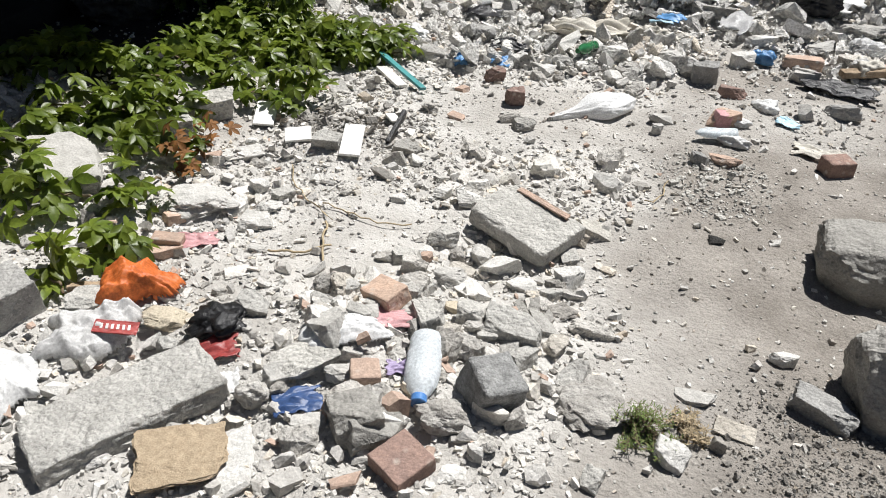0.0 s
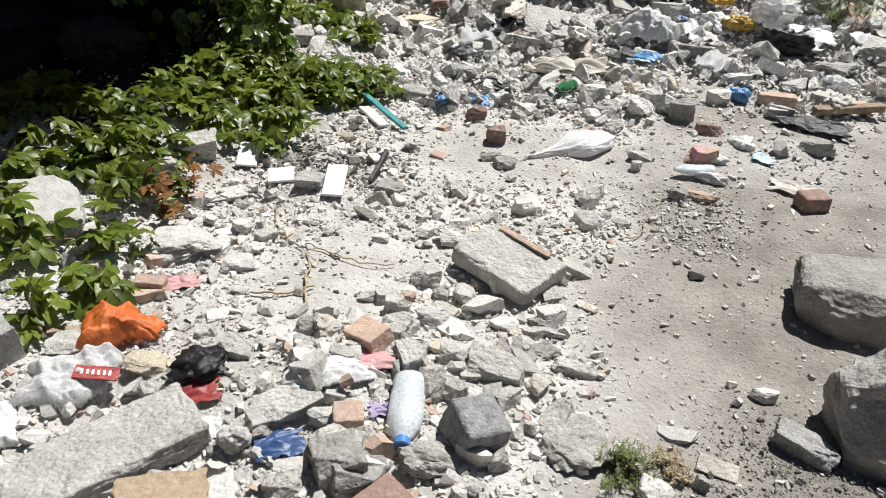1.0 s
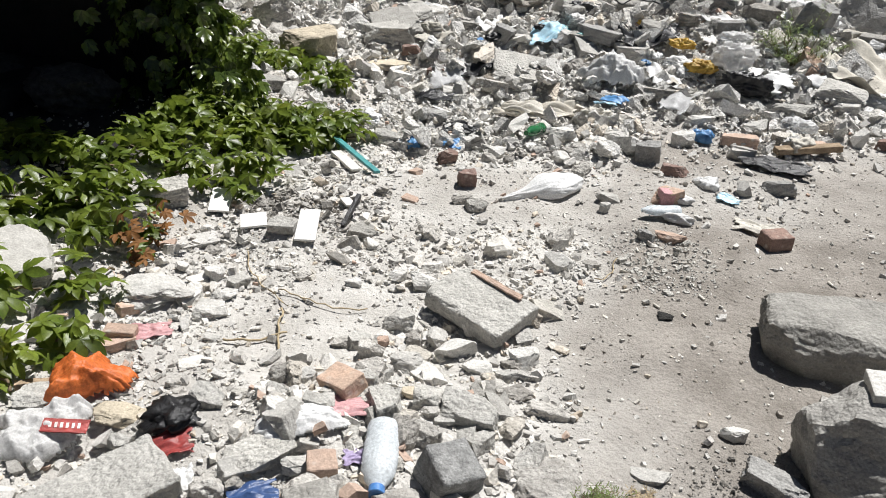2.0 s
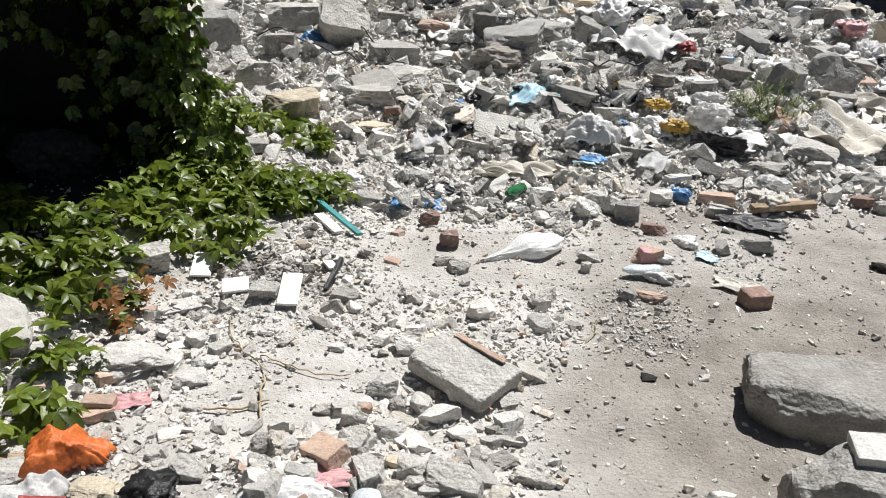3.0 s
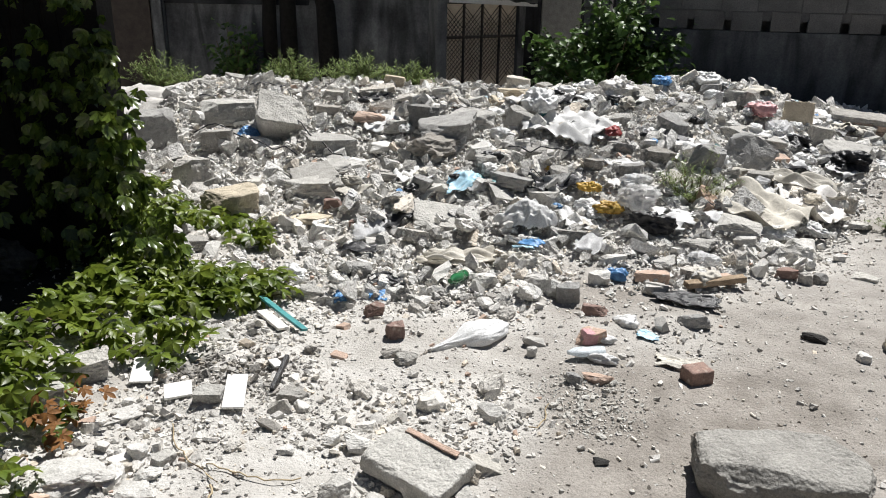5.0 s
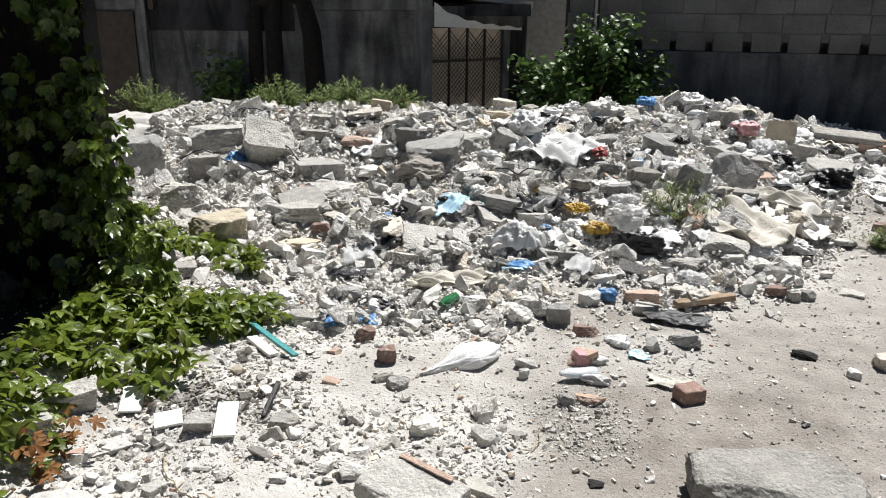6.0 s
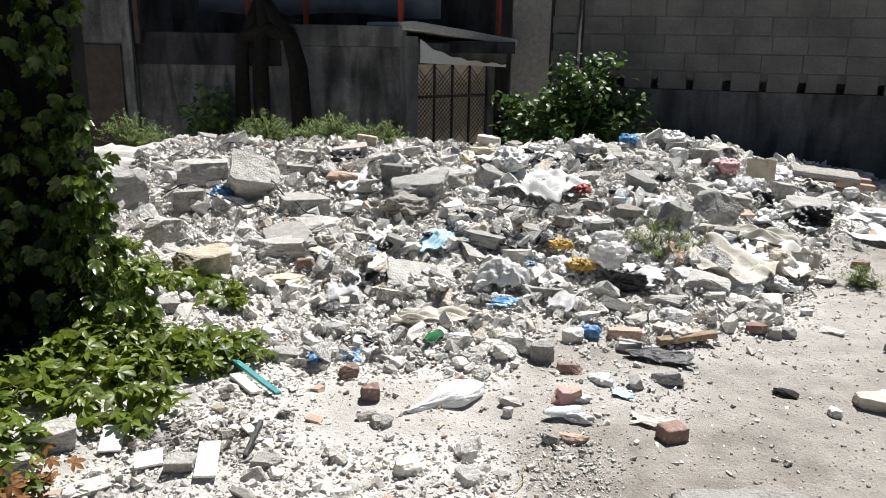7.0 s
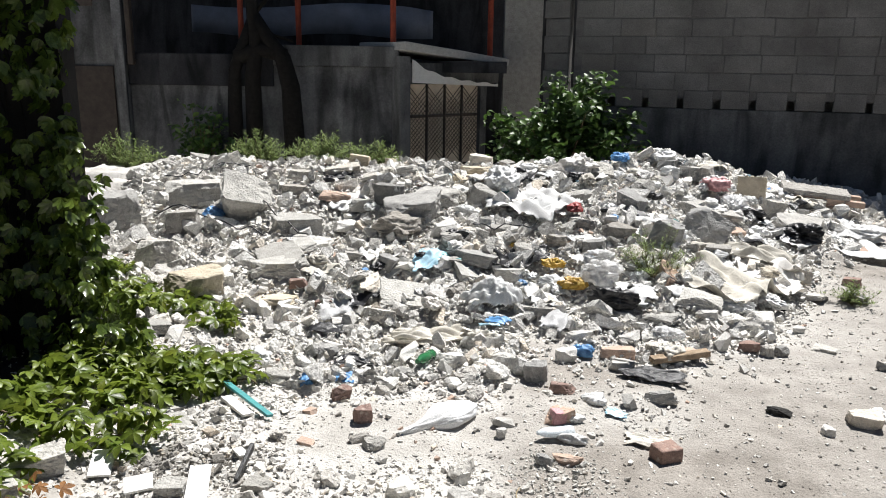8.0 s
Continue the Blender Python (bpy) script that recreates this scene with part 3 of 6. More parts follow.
    bay("gate_pier", length - 0.12, length, -0.02, 0.2, z0, 1.498, RENDER_PALE, 0.01)
    gate = new("gate")
    gate.parent = house
    gate["label"] = "beige lattice metal double gate with dark frame, rusty below"
    n = 4
    w = (length - 0.14) / n
    for k in range(n):
        bay("gate_panel", 0.02 + k * w, 0.01 + (k + 1) * w, 0.03, 0.05, z0 + 0.05, 1.19, GATE_PAINT, 0.0, parent=gate)
        bay("gate_stile", 0.0 + k * w, 0.025 + k * w, 0.0, 0.028, z0 + 0.05, 1.19, GATE_FRAME, 0.004, parent=gate)
        for z in (0.05, 0.72, 1.15):
            bay("gate_rail", 0.027 + k * w, -0.002 + (k + 1) * w, 0.004, 0.028, z, z + 0.035, GATE_FRAME, 0.004, parent=gate)
        bay("kick_plate", 0.03 + k * w, -0.004 + (k + 1) * w, 0.01, 0.027, z0 + 0.06, 0.048, RUST, 0.0, "rusty kick plate", gate)
        verts, faces = [], []
        x_lo, x_hi = 0.03 + k * w, (k + 1) * w
        for s in (1, -1):
            for j in range(0, 30):
                p = -0.2 + j * 0.062
                za = p if s > 0 else p + (x_hi - x_lo)
                zb = p + (x_hi - x_lo) if s > 0 else p
                if min(za, zb) < 0.09 or max(za, zb) > 1.15:
                    continue
                i = len(verts)
                for (xx, zz) in ((x_lo, za), (x_hi, zb)):
                    for dy in (0.018, 0.029):
                        for dz in (-0.003, 0.003):
                            verts.append(base @ Vector((xx, dy, zz + dz)))
                faces += [(i, i + 1, i + 5, i + 4), (i + 2, i + 6, i + 7, i + 3), (i, i + 4, i + 6, i + 2), (i + 1, i + 3, i + 7, i + 5)]
        mesh_ob("lattice", verts, faces, GATE_FRAME, gate)
    # flank wall towards the block wall
    part("flank_wall", box_bm(0.8, 1.32, 10.9, 11.1, z0, 4.2), CONCRETE, house)
    # red props on the terrace and a hung sheet
    for x, y in ((-0.68, 10.1), (0.6, 10.85), (-1.98, 10.6), (-2.75, 10.6)):
        bm = bmesh.new()
        bmesh.ops.create_cone(bm, cap_ends=True, segments=16, radius1=0.038, radius2=0.038, depth=2.75, matrix=Matrix.Translation((x, y, 2.82)))
        bmesh.ops.create_cone(bm, cap_ends=True, segments=16, radius1=0.07, radius2=0.07, depth=0.03, matrix=Matrix.Translation((x, y, 1.46 if y > 10.3 else 1.53)))
        part("prop", bm, RUST_RED, house, "red steel prop", smooth=False)
    xs = np.linspace(-3.6, -0.2, 60)
    v = [(x, 11.2 + 0.05 * math.sin(x * 7) + 0.4 * step(-0.6, -0.2, x), 1.78 + 0.03 * math.sin(x * 3)) for x in xs] + [(x, 11.2 + 0.02 * math.sin(x * 5) + 0.4 * step(-0.6, -0.2, x), 2.18 - 0.04 * math.sin(x * 2 + 1)) for x in xs]
    ob = mesh_ob("hung_sheet", [tuple(map(float, p)) for p in v], [(i, i + 1, i + 61, i + 60) for i in range(59)], TARP, house, True, "blue-grey plastic sheet along the terrace")
    ob.modifiers.new("thick", "SOLIDIFY").thickness = 0.01


build_house()


def build_block_wall():
    """Tall wall of grey blocks over a rendered plinth with joist pockets."""
    a, b = Vector((1.22, 9.75, 0)), Vector((9.5, 7.3, 0))
    ang = math.degrees(math.atan2(b.y - a.y, b.x - a.x))
    base = pose(a.x, a.y, 0, 0, 0, ang)
    length = (b - a).length
    wall = tagged(new("wall_blocks"), "tall shaded wall of grey blocks above a rendered plinth", "wall", kind="structure")
    wall.matrix_world = base
    part("core", box_bm(0.37, length, 0.029, 0.3, -0.9, 0.932), MORTAR, wall)
    part("core", box_bm(0.37, length, -0.009, 0.3, 1.048, 3.1), MORTAR, wall)
    part("core", box_bm(0.37, length, 0.2, 0.3, 0.934, 1.046), MORTAR, wall)
    part("core", box_bm(0, 0.3, 0.029, 0.3, -0.9, 3.1), MORTAR, wall)
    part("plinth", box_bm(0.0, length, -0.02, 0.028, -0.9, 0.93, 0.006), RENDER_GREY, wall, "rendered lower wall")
    rnd = random.Random(4)
    protos = []
    for k in range(4):
        bm = box_bm(-0.2, 0.2, -0.02, 0.05, -0.1, 0.1, 0.008)
        for v in bm.verts:
            v.co += noise.noise_vector(v.co * 8 + Vector((k, k, 0))) * 0.008
        me = bpy.data.meshes.new("block")
        bm.to_mesh(me)
        bm.free()
        me.materials.append(BLOCK)
        protos.append(me)
    row, z = 0, 1.15
    while z < 3.0:
        x = 0.26 + (row % 2) * 0.08
        ob = new("block", protos[row % 4])
        ob.parent = wall
        ob.location, ob.scale = (0.14 + 0.03 * (row % 2), 0.0, z + 0.1), (0.75 - 0.1 * (row % 2), 1, 0.985)
        while x < 7.4:
            w = 0.42 * rnd.uniform(0.85, 1.1)
            ob = new("block", protos[rnd.randrange(4)])
            ob.parent = wall
            ob.location = (x + w / 2 + 0.12, rnd.uniform(-0.006, 0.006), z + 0.1 + rnd.uniform(-0.004, 0.004))
            ob.scale = (w / 0.4 * 0.985, 1, 0.985)
            x += w
        row += 1
        z += 0.205
    for k in range(-2, 15):
        ob = new("pocket_block", protos[rnd.randrange(4)])
        ob.parent = wall
        ob.location, ob.scale = (1.4525 + 0.405 * k + rnd.uniform(-0.008, 0.008), 0, 1.04), (0.81 + rnd.uniform(-0.04, 0.02), 1, 1.03)


build_block_wall()
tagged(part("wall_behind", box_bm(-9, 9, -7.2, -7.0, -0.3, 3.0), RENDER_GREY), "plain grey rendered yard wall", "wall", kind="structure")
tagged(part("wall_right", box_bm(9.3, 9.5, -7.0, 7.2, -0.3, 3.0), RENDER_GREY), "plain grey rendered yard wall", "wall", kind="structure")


# ---- loose stones ----
def stone(name, kind, x, y, w, d, h, turn, seed, mat, label, tilt=(0, 0), sink=0.12):
    """A broken stone, chunk, block or slab piece, bedded a little into the ground."""
    ob = part(name, rock_bm(kind, seed + 1, 3), mat)
    rnd = random.Random(seed)
    tx, ty = tilt if tilt != (0, 0) else (rnd.uniform(-9, 9), rnd.uniform(-9, 9))
    z = min(gz(x, y), gz(x, y - 0.35 * d), gz(x - 0.35 * w, y), gz(x + 0.35 * w, y)) * 0.6 + gz(x, y) * 0.4
    ob.matrix_world = pose(x, y, z - sink * h + 0.6 * bed(x, y), tx, ty, turn) @ Matrix.Diagonal((w, d, h, 1))
    return tagged(ob, label, name.replace("_", " "))


def stray_stones(count, lo, hi, seed, area):
    """Single stones of the heap and the bank, large enough to tell apart."""
    rnd = random.Random(seed)
    kinds = (("rock", ROCK, "grey broken stone lying in the rubble"), ("block", CONCRETE, "angular grey concrete fragment in the rubble"),
             ("rock", PALE, "whitish plaster fragment in the rubble"), ("slab", CONCRETE, "flat grey concrete fragment in the rubble"),
             ("block", PINK_BRICK, "dusty pinkish brick fragment in the rubble"), ("lump", ROCK, "lumpy mortar fragment in the rubble"))
    meshes = []
    for i, (kind, mat, label) in enumerate(kinds):
        for s in range(4):
            bm = rock_bm(kind, 100 + 10 * i + s, 2)
            me = bpy.data.meshes.new("rubble_stone")
            bm.to_mesh(me)
            bm.free()
            me.materials.append(mat)
            meshes.append((me, label, i))
    weights = [5 if i == 0 else 4 if i == 1 else 4 if i == 2 else 3 if i == 3 else 1 if i == 4 else 3 for _, _, i in meshes]
    made = 0
    while made < count:
        x, y = rnd.uniform(area[0], area[1]), rnd.uniform(area[2], area[3])
        if rnd.random() > float(rubble(x, y)) ** 1.5:
            continue
        me, label, i = rnd.choices(meshes, weights)[0]
        s = lo * (hi / lo) ** (rnd.random() ** 1.6)
        w, d = s * rnd.uniform(0.9, 1.4), s * rnd.uniform(0.6, 1.0)
        h = s * (0.28 if i == 3 else rnd.uniform(0.45, 0.75))
        ob = new("rubble_stone", me)
        ob.matrix_world = pose(x, y, gz(x, y) - 0.2 * h, rnd.uniform(-22, 22), rnd.uniform(-22, 22), rnd.uniform(0, 360)) @ Matrix.Diagonal((w, d, h, 1))
        tagged(ob, label, "stone", group="stones of the rubble heap")
        made += 1


stray_stones(130, 0.09, 0.22, 21, (-2.4, 4.4, 3.4, 8.2))
stray_stones(112, 0.05, 0.11, 22, (-2.2, 0.4, 0.7, 3.6))
stray_stones(56, 0.05, 0.1, 23, (-0.6, 0.08, 0.95, 1.95))


# ---- stones and chunks that stand out ----
stone("concrete_chunk", "block", -0.11, 1.38, 0.165, 0.086, 0.082, -5, 2, CONCRETE, "pebbly grey concrete chunk in the rubble")
stone("concrete_chunk", "block", -0.30, 1.35, 0.072, 0.107, 0.065, 28, 3, CONCRETE, "upright grey concrete chunk in the rubble")
stone("concrete_chunk", "block", -0.37, 1.02, 0.114, 0.115, 0.080, 28, 4, CONCRETE, "pebbly pale concrete block among stones")
stone("rubble_rock", "lump", -0.20, 1.07, 0.134, 0.086, 0.067, 16, 5, ROCK, "beige mortar lump beside the plastic bottle")
stone("concrete_slab_piece", "slab", -0.54, 1.17, 0.150, 0.110, 0.045, 45, 7, CONCRETE, "grey broken concrete slab piece")
stone("rubble_rock", "rock", -0.44, 1.15, 0.105, 0.054, 0.037, 21, 8, PALE, "flat pale stone in the rubble")
stone("rubble_rock", "rock", -0.47, 1.00, 0.075, 0.055, 0.038, 25, 9, PALE, "small pale stone in the rubble")
stone("rubble_rock", "lump", 0.09, 1.21, 0.177, 0.181, 0.053, -3, 10, ROCK, "crumbling beige earth and mortar lump")
stone("rubble_rock", "lump", 0.08, 1.48, 0.121, 0.055, 0.044, -2, 11, ROCK, "low brown clod of mortar on the path")
stone("concrete_chunk", "block", 0.59, 1.33, 0.148, 0.066, 0.052, -31, 12, DARK_CONCRETE, "grey mortar block beside the boulder")
stone("rubble_rock", "rock", 0.26, 1.11, 0.079, 0.059, 0.048, -12, 13, PALE, "pale stone beside the dry weed")
stone("rubble_rock", "rock", -0.30, 1.58, 0.094, 0.061, 0.047, 11, 14, PALE, "pale rounded stone under the slab")
stone("rubble_rock", "rock", -0.18, 1.70, 0.124, 0.056, 0.062, 17, 15, PALE, "white plaster lump beside the slab")
stone("rubble_rock", "rock", -0.37, 1.80, 0.093, 0.078, 0.056, 12, 17, PALE, "pale round stone beside the slab")
stone("rubble_rock", "rock", -0.06, 1.58, 0.079, 0.038, 0.028, 3, 18, ROCK, "flat beige pebble beside the path")
stone("rubble_rock", "lump", -1.12, 1.78, 0.22, 0.17, 0.075, 32, 19, PALE, "large powdery pale plaster lump")
stone("concrete_chunk", "block", -1.53, 1.75, 0.200, 0.300, 0.100, 41, 20, PALE, "big pale concrete block under creeper leaves")
stone("concrete_chunk", "block", -1.40, 2.11, 0.143, 0.177, 0.086, 38, 21, CONCRETE, "grey concrete block under creeper leaves")
stone("concrete_chunk", "block", -1.38, 2.33, 0.236, 0.106, 0.083, 31, 22, CONCRETE, "flat grey concrete block under creeper")
stone("rubble_rock", "rock", -1.12, 1.27, 0.181, 0.082, 0.045, 42, 24, CONCRETE, "flat grey concrete beside the orange bag")
stone("rubble_rock", "rock", -0.92, 1.24, 0.128, 0.087, 0.038, 37, 25, YELLOW_STONE, "pale yellowish stone under the orange bag")
stone("plaster_piece", "slab", -0.61, 0.90, 0.115, 0.156, 0.017, 24, 26, PALE, "broken white plaster slab on the soil")
stone("rubble_rock", "rock", -0.16, 0.95, 0.060, 0.048, 0.018, 10, 27, PALE, "small pale stone beside the paver")
stone("rubble_rock", "rock", 0.53, 1.48, 0.067, 0.037, 0.033, -19, 28, PALE, "small pale stone on the path")
stone("brick_piece", "rock", 0.49, 2.83, 0.128, 0.079, 0.064, -9, 30, PINK_BRICK, "pinkish brick piece at the path edge")
stone("brick_piece", "block", 0.54, 3.11, 0.122, 0.065, 0.049, -19, 31, BRICK, "red brick piece at the path edge")
stone("rubble_rock", "rock", 0.21, 3.36, 0.116, 0.090, 0.046, -3, 39, PALE, "white stone on the heap")
stone("rubble_rock", "rock", 0.47, 2.49, 0.116, 0.052, 0.035, -10, 41, PINK_BRICK, "flat brown stone at the path edge")
stone("concrete_chunk", "rock", 0.95, 3.03, 0.154, 0.069, 0.061, -17, 42, DARK_CONCRETE, "dark grey concrete chunk at the heap foot")
stone("rubble_rock", "rock", 0.87, 3.42, 0.130, 0.067, 0.065, -14, 43, PALE, "white plaster block at the heap foot")
stone("concrete_slab_piece", "slab", -1.07, 4.84, 0.356, 0.533, 0.107, 21, 48, CONCRETE, "flat grey slab piece on the heap")
stone("stone_slab", "slab", 0.29, 6.69, 0.281, 0.193, 0.082, 8, 60, YELLOW_STONE, "yellow stone slab on the heap crest")
stone("concrete_slab_piece", "slab", 2.07, 5.89, 0.365, 0.548, 0.110, 11, 68, CONCRETE, "grey slab leaning on the heap")
stone("rubble_rock", "rock", 2.44, 5.09, 0.078, 0.116, 0.047, -25, 69, ROCK, "small stone at the heap edge")
stone("plaster_block", "block", 1.73, 2.84, 0.137, 0.091, 0.068, -19, 70, PALE, "white plaster block on the path")
stone("rubble_rock", "rock", 1.54, 2.75, 0.062, 0.053, 0.037, -29, 71, PALE, "small white stone on the path")
stone("charred_lump", "rock", 1.42, 2.93, 0.105, 0.063, 0.032, -25, 72, CHAR_AND_SHADE, "black charred lump on the path")
stone("rubble_rock", "rock", -1.41, 4.78, 0.181, 0.228, 0.090, 16, 76, PALE, "white stone on the heap")
stone("rubble_rock", "rock", -0.43, 4.37, 0.166, 0.237, 0.066, 6, 77, PALE, "white plaster patch on the heap")
stone("rubble_rock", "rock", 0.86, 3.40, 0.121, 0.066, 0.060, -14, 79, PALE, "white plaster block at the heap foot")
stone("brick_piece", "block", 0.88, 3.55, 0.181, 0.081, 0.054, -4, 80, PINK_BRICK, "beige brick at the heap foot")

stone("concrete_chunk", "block", -1.99, 6.03, 0.467, 0.350, 0.206, 10, 400, CONCRETE, "grey broken concrete block on the rubble heap")
stone("concrete_chunk", "slab", -1.57, 5.86, 0.390, 0.331, 0.300, 15, 401, CONCRETE, "grey broken concrete slab piece on the rubble heap", (38, 12))
stone("concrete_chunk", "block", -2.45, 5.60, 0.351, 0.263, 0.268, 38, 402, DARK_CONCRETE, "dark grey concrete block on the rubble heap")
stone("rubble_rock", "block", -1.89, 5.42, 0.224, 0.168, 0.161, 8, 403, ROCK, "beige broken mortar block on the rubble heap")
stone("rubble_rock", "rock", -1.92, 4.93, 0.291, 0.218, 0.199, 3, 404, ROCK, "beige broken mortar lump on the rubble heap")
stone("boulder", "rock", -1.46, 4.33, 0.4, 0.28, 0.2, -2, 407, YELLOW_STONE, "yellow sandstone boulder beside the creeper")
stone("concrete_chunk", "block", -1.05, 4.65, 0.316, 0.237, 0.107, 9, 406, CONCRETE, "grey broken concrete block on the rubble heap")
stone("concrete_chunk", "slab", -1.09, 5.15, 0.411, 0.348, 0.063, 19, 407, CONCRETE, "grey broken concrete slab piece on the rubble heap")
stone("plaster_piece", "rock", -1.43, 4.69, 0.126, 0.094, 0.117, 30, 408, PALE, "whitish plaster lump on the rubble heap")
stone("concrete_chunk", "block", -1.08, 5.48, 0.367, 0.275, 0.148, 26, 409, CONCRETE, "grey broken concrete block on the rubble heap")
stone("brick_piece", "slab", -0.85, 5.97, 0.266, 0.226, 0.087, -7, 410, PINK_BRICK, "dusty pinkish brick slab piece on the rubble heap")
stone("concrete_chunk", "block", -0.62, 5.77, 0.203, 0.152, 0.102, -6, 411, CONCRETE, "grey broken concrete block on the rubble heap")
stone("concrete_chunk", "block", -0.43, 5.83, 0.247, 0.185, 0.169, -5, 412, DARK_CONCRETE, "dark grey concrete block on the rubble heap")
stone("concrete_chunk", "block", -0.08, 5.83, 0.416, 0.312, 0.170, 15, 413, CONCRETE, "grey broken concrete block on the rubble heap", (3, -2))
stone("concrete_chunk", "block", -0.21, 5.53, 0.449, 0.337, 0.163, -1, 414, DARK_CONCRETE, "dark grey concrete block on the rubble heap", (6, -10))
stone("concrete_chunk", "lump", -0.29, 5.35, 0.425, 0.319, 0.163, 15, 415, DARK_CONCRETE, "dark grey concrete lump on the rubble heap")
stone("concrete_chunk", "block", 0.26, 5.70, 0.221, 0.165, 0.206, -13, 416, CONCRETE, "grey broken concrete block on the rubble heap", (10, 20))
stone("rubble_rock", "slab", 0.23, 6.47, 0.309, 0.262, 0.083, 17, 417, YELLOW_STONE, "yellowish sandstone slab piece on the heap crest")
stone("concrete_chunk", "block", -0.38, 4.68, 0.132, 0.099, 0.124, -3, 418, DARK_CONCRETE, "dark grey concrete block on the rubble heap", (8, 24))
stone("concrete_chunk", "slab", -0.20, 4.20, 0.339, 0.288, 0.065, 8, 419, CONCRETE, "grey broken concrete slab piece on the rubble heap", (16, 8))
stone("concrete_chunk", "block", 0.21, 4.70, 0.285, 0.172, 0.094, -23, 420, DARK_CONCRETE, "dark grey concrete block on the rubble heap")
stone("concrete_chunk", "block", -0.55, 3.45, 0.109, 0.081, 0.073, 16, 421, DARK_CONCRETE, "dark grey concrete block on the rubble heap")
stone("brick_piece", "block", -0.88, 4.48, 0.117, 0.088, 0.058, 6, 422, BRICK, "broken red brick block on the rubble heap")
stone("rubble_rock", "slab", -0.98, 4.33, 0.249, 0.182, 0.038, 5, 423, YELLOW_STONE, "yellowish sandstone slab piece on the rubble heap")
stone("concrete_chunk", "block", -1.49, 3.71, 0.179, 0.127, 0.059, 25, 424, CONCRETE, "grey broken concrete block on the rubble heap")
stone("brick_piece", "block", -0.69, 4.27, 0.106, 0.079, 0.036, 6, 425, BRICK, "broken red brick block on the rubble heap")
stone("rubble_rock", "rock", -0.32, 3.99, 0.145, 0.109, 0.073, -10, 426, ROCK, "beige broken mortar lump on the rubble heap")
stone("plaster_piece", "rock", -0.24, 4.02, 0.100, 0.075, 0.069, -11, 427, PALE, "whitish plaster lump on the rubble heap")
stone("concrete_chunk", "slab", 0.98, 4.77, 0.152, 0.129, 0.096, -22, 428, DARK_CONCRETE, "dark grey concrete slab piece on the rubble heap")
stone("concrete_chunk", "block", 1.43, 4.88, 0.209, 0.157, 0.196, -12, 429, DARK_CONCRETE, "dark grey concrete block on the rubble heap", (10, 18))
stone("concrete_chunk", "slab", 1.90, 5.53, 0.349, 0.297, 0.326, -29, 430, DARK_CONCRETE, "dark grey concrete slab piece on the rubble heap", (52, 28))
stone("rubble_rock", "rock", 1.18, 5.08, 0.221, 0.166, 0.105, 8, 431, ROCK, "beige broken mortar lump on the rubble heap")
stone("rubble_rock", "rock", 0.73, 4.88, 0.173, 0.130, 0.074, -5, 432, ROCK, "beige broken mortar lump on the rubble heap")
stone("rubble_rock", "block", 2.67, 6.57, 0.253, 0.190, 0.216, -35, 433, YELLOW_STONE, "yellowish sandstone block on the heap crest")
stone("plaster_piece", "slab", 2.85, 6.02, 0.380, 0.323, 0.165, -31, 434, PALE, "whitish plaster slab piece on the rubble heap", (14, 10))
stone("concrete_chunk", "block", 2.73, 6.25, 0.173, 0.130, 0.162, -2, 435, CONCRETE, "grey broken concrete block on the rubble heap")
stone("concrete_chunk", "slab", 1.46, 4.10, 0.244, 0.208, 0.073, -25, 436, CONCRETE, "grey broken concrete slab piece on the rubble heap")
stone("rubble_rock", "rock", 1.69, 4.26, 0.138, 0.103, 0.075, -20, 437, ROCK, "beige broken mortar lump on the rubble heap")
stone("rubble_rock", "rock", 1.39, 3.79, 0.112, 0.084, 0.051, -33, 438, ROCK, "beige broken mortar lump on the rubble heap")
stone("plaster_piece", "rock", 1.46, 3.98, 0.129, 0.097, 0.061, -24, 439, PALE, "whitish plaster lump on the rubble heap")
stone("concrete_chunk", "slab", 1.20, 3.95, 0.204, 0.173, 0.048, -33, 440, CONCRETE, "grey broken concrete slab piece on the rubble heap")
stone("rubble_rock", "rock", 1.10, 3.58, 0.156, 0.117, 0.072, -31, 441, ROCK, "beige broken mortar lump on the rubble heap")
stone("brick_piece", "block", 1.24, 3.56, 0.117, 0.088, 0.043, -25, 442, PINK_BRICK, "dusty pinkish brick block on the rubble heap")
stone("rubble_rock", "rock", 0.10, 3.22, 0.069, 0.052, 0.058, 10, 443, ROCK, "beige broken mortar lump in the loose rubble")
stone("brick_piece", "block", 1.58, 3.66, 0.112, 0.084, 0.047, -32, 444, BRICK, "broken red brick block on the rubble heap")
stone("rubble_rock", "rock", 1.65, 3.61, 0.071, 0.053, 0.066, -22, 445, ROCK, "beige broken mortar lump on the rubble heap")
stone("concrete_chunk", "rock", 1.72, 3.62, 0.074, 0.056, 0.058, -13, 446, DARK_CONCRETE, "dark grey concrete lump on the rubble heap")
stone("concrete_chunk", "slab", 1.99, 3.71, 0.128, 0.101, 0.020, -32, 447, CONCRETE, "grey broken concrete slab piece on the rubble heap")
stone("brick_piece", "block", 2.76, 4.94, 0.121, 0.091, 0.065, -39, 448, BRICK, "broken red brick block on the rubble heap")
stone("concrete_chunk", "slab", 2.34, 4.59, 0.155, 0.132, 0.036, -40, 449, CONCRETE, "grey broken concrete slab piece on the rubble heap")
stone("concrete_chunk", "slab", 2.58, 4.57, 0.154, 0.131, 0.057, -47, 450, DARK_CONCRETE, "dark grey concrete slab piece on the rubble heap")
stone("plaster_piece", "block", 0.42, 4.52, 0.166, 0.124, 0.094, -25, 451, PALE, "whitish plaster block on the rubble heap")
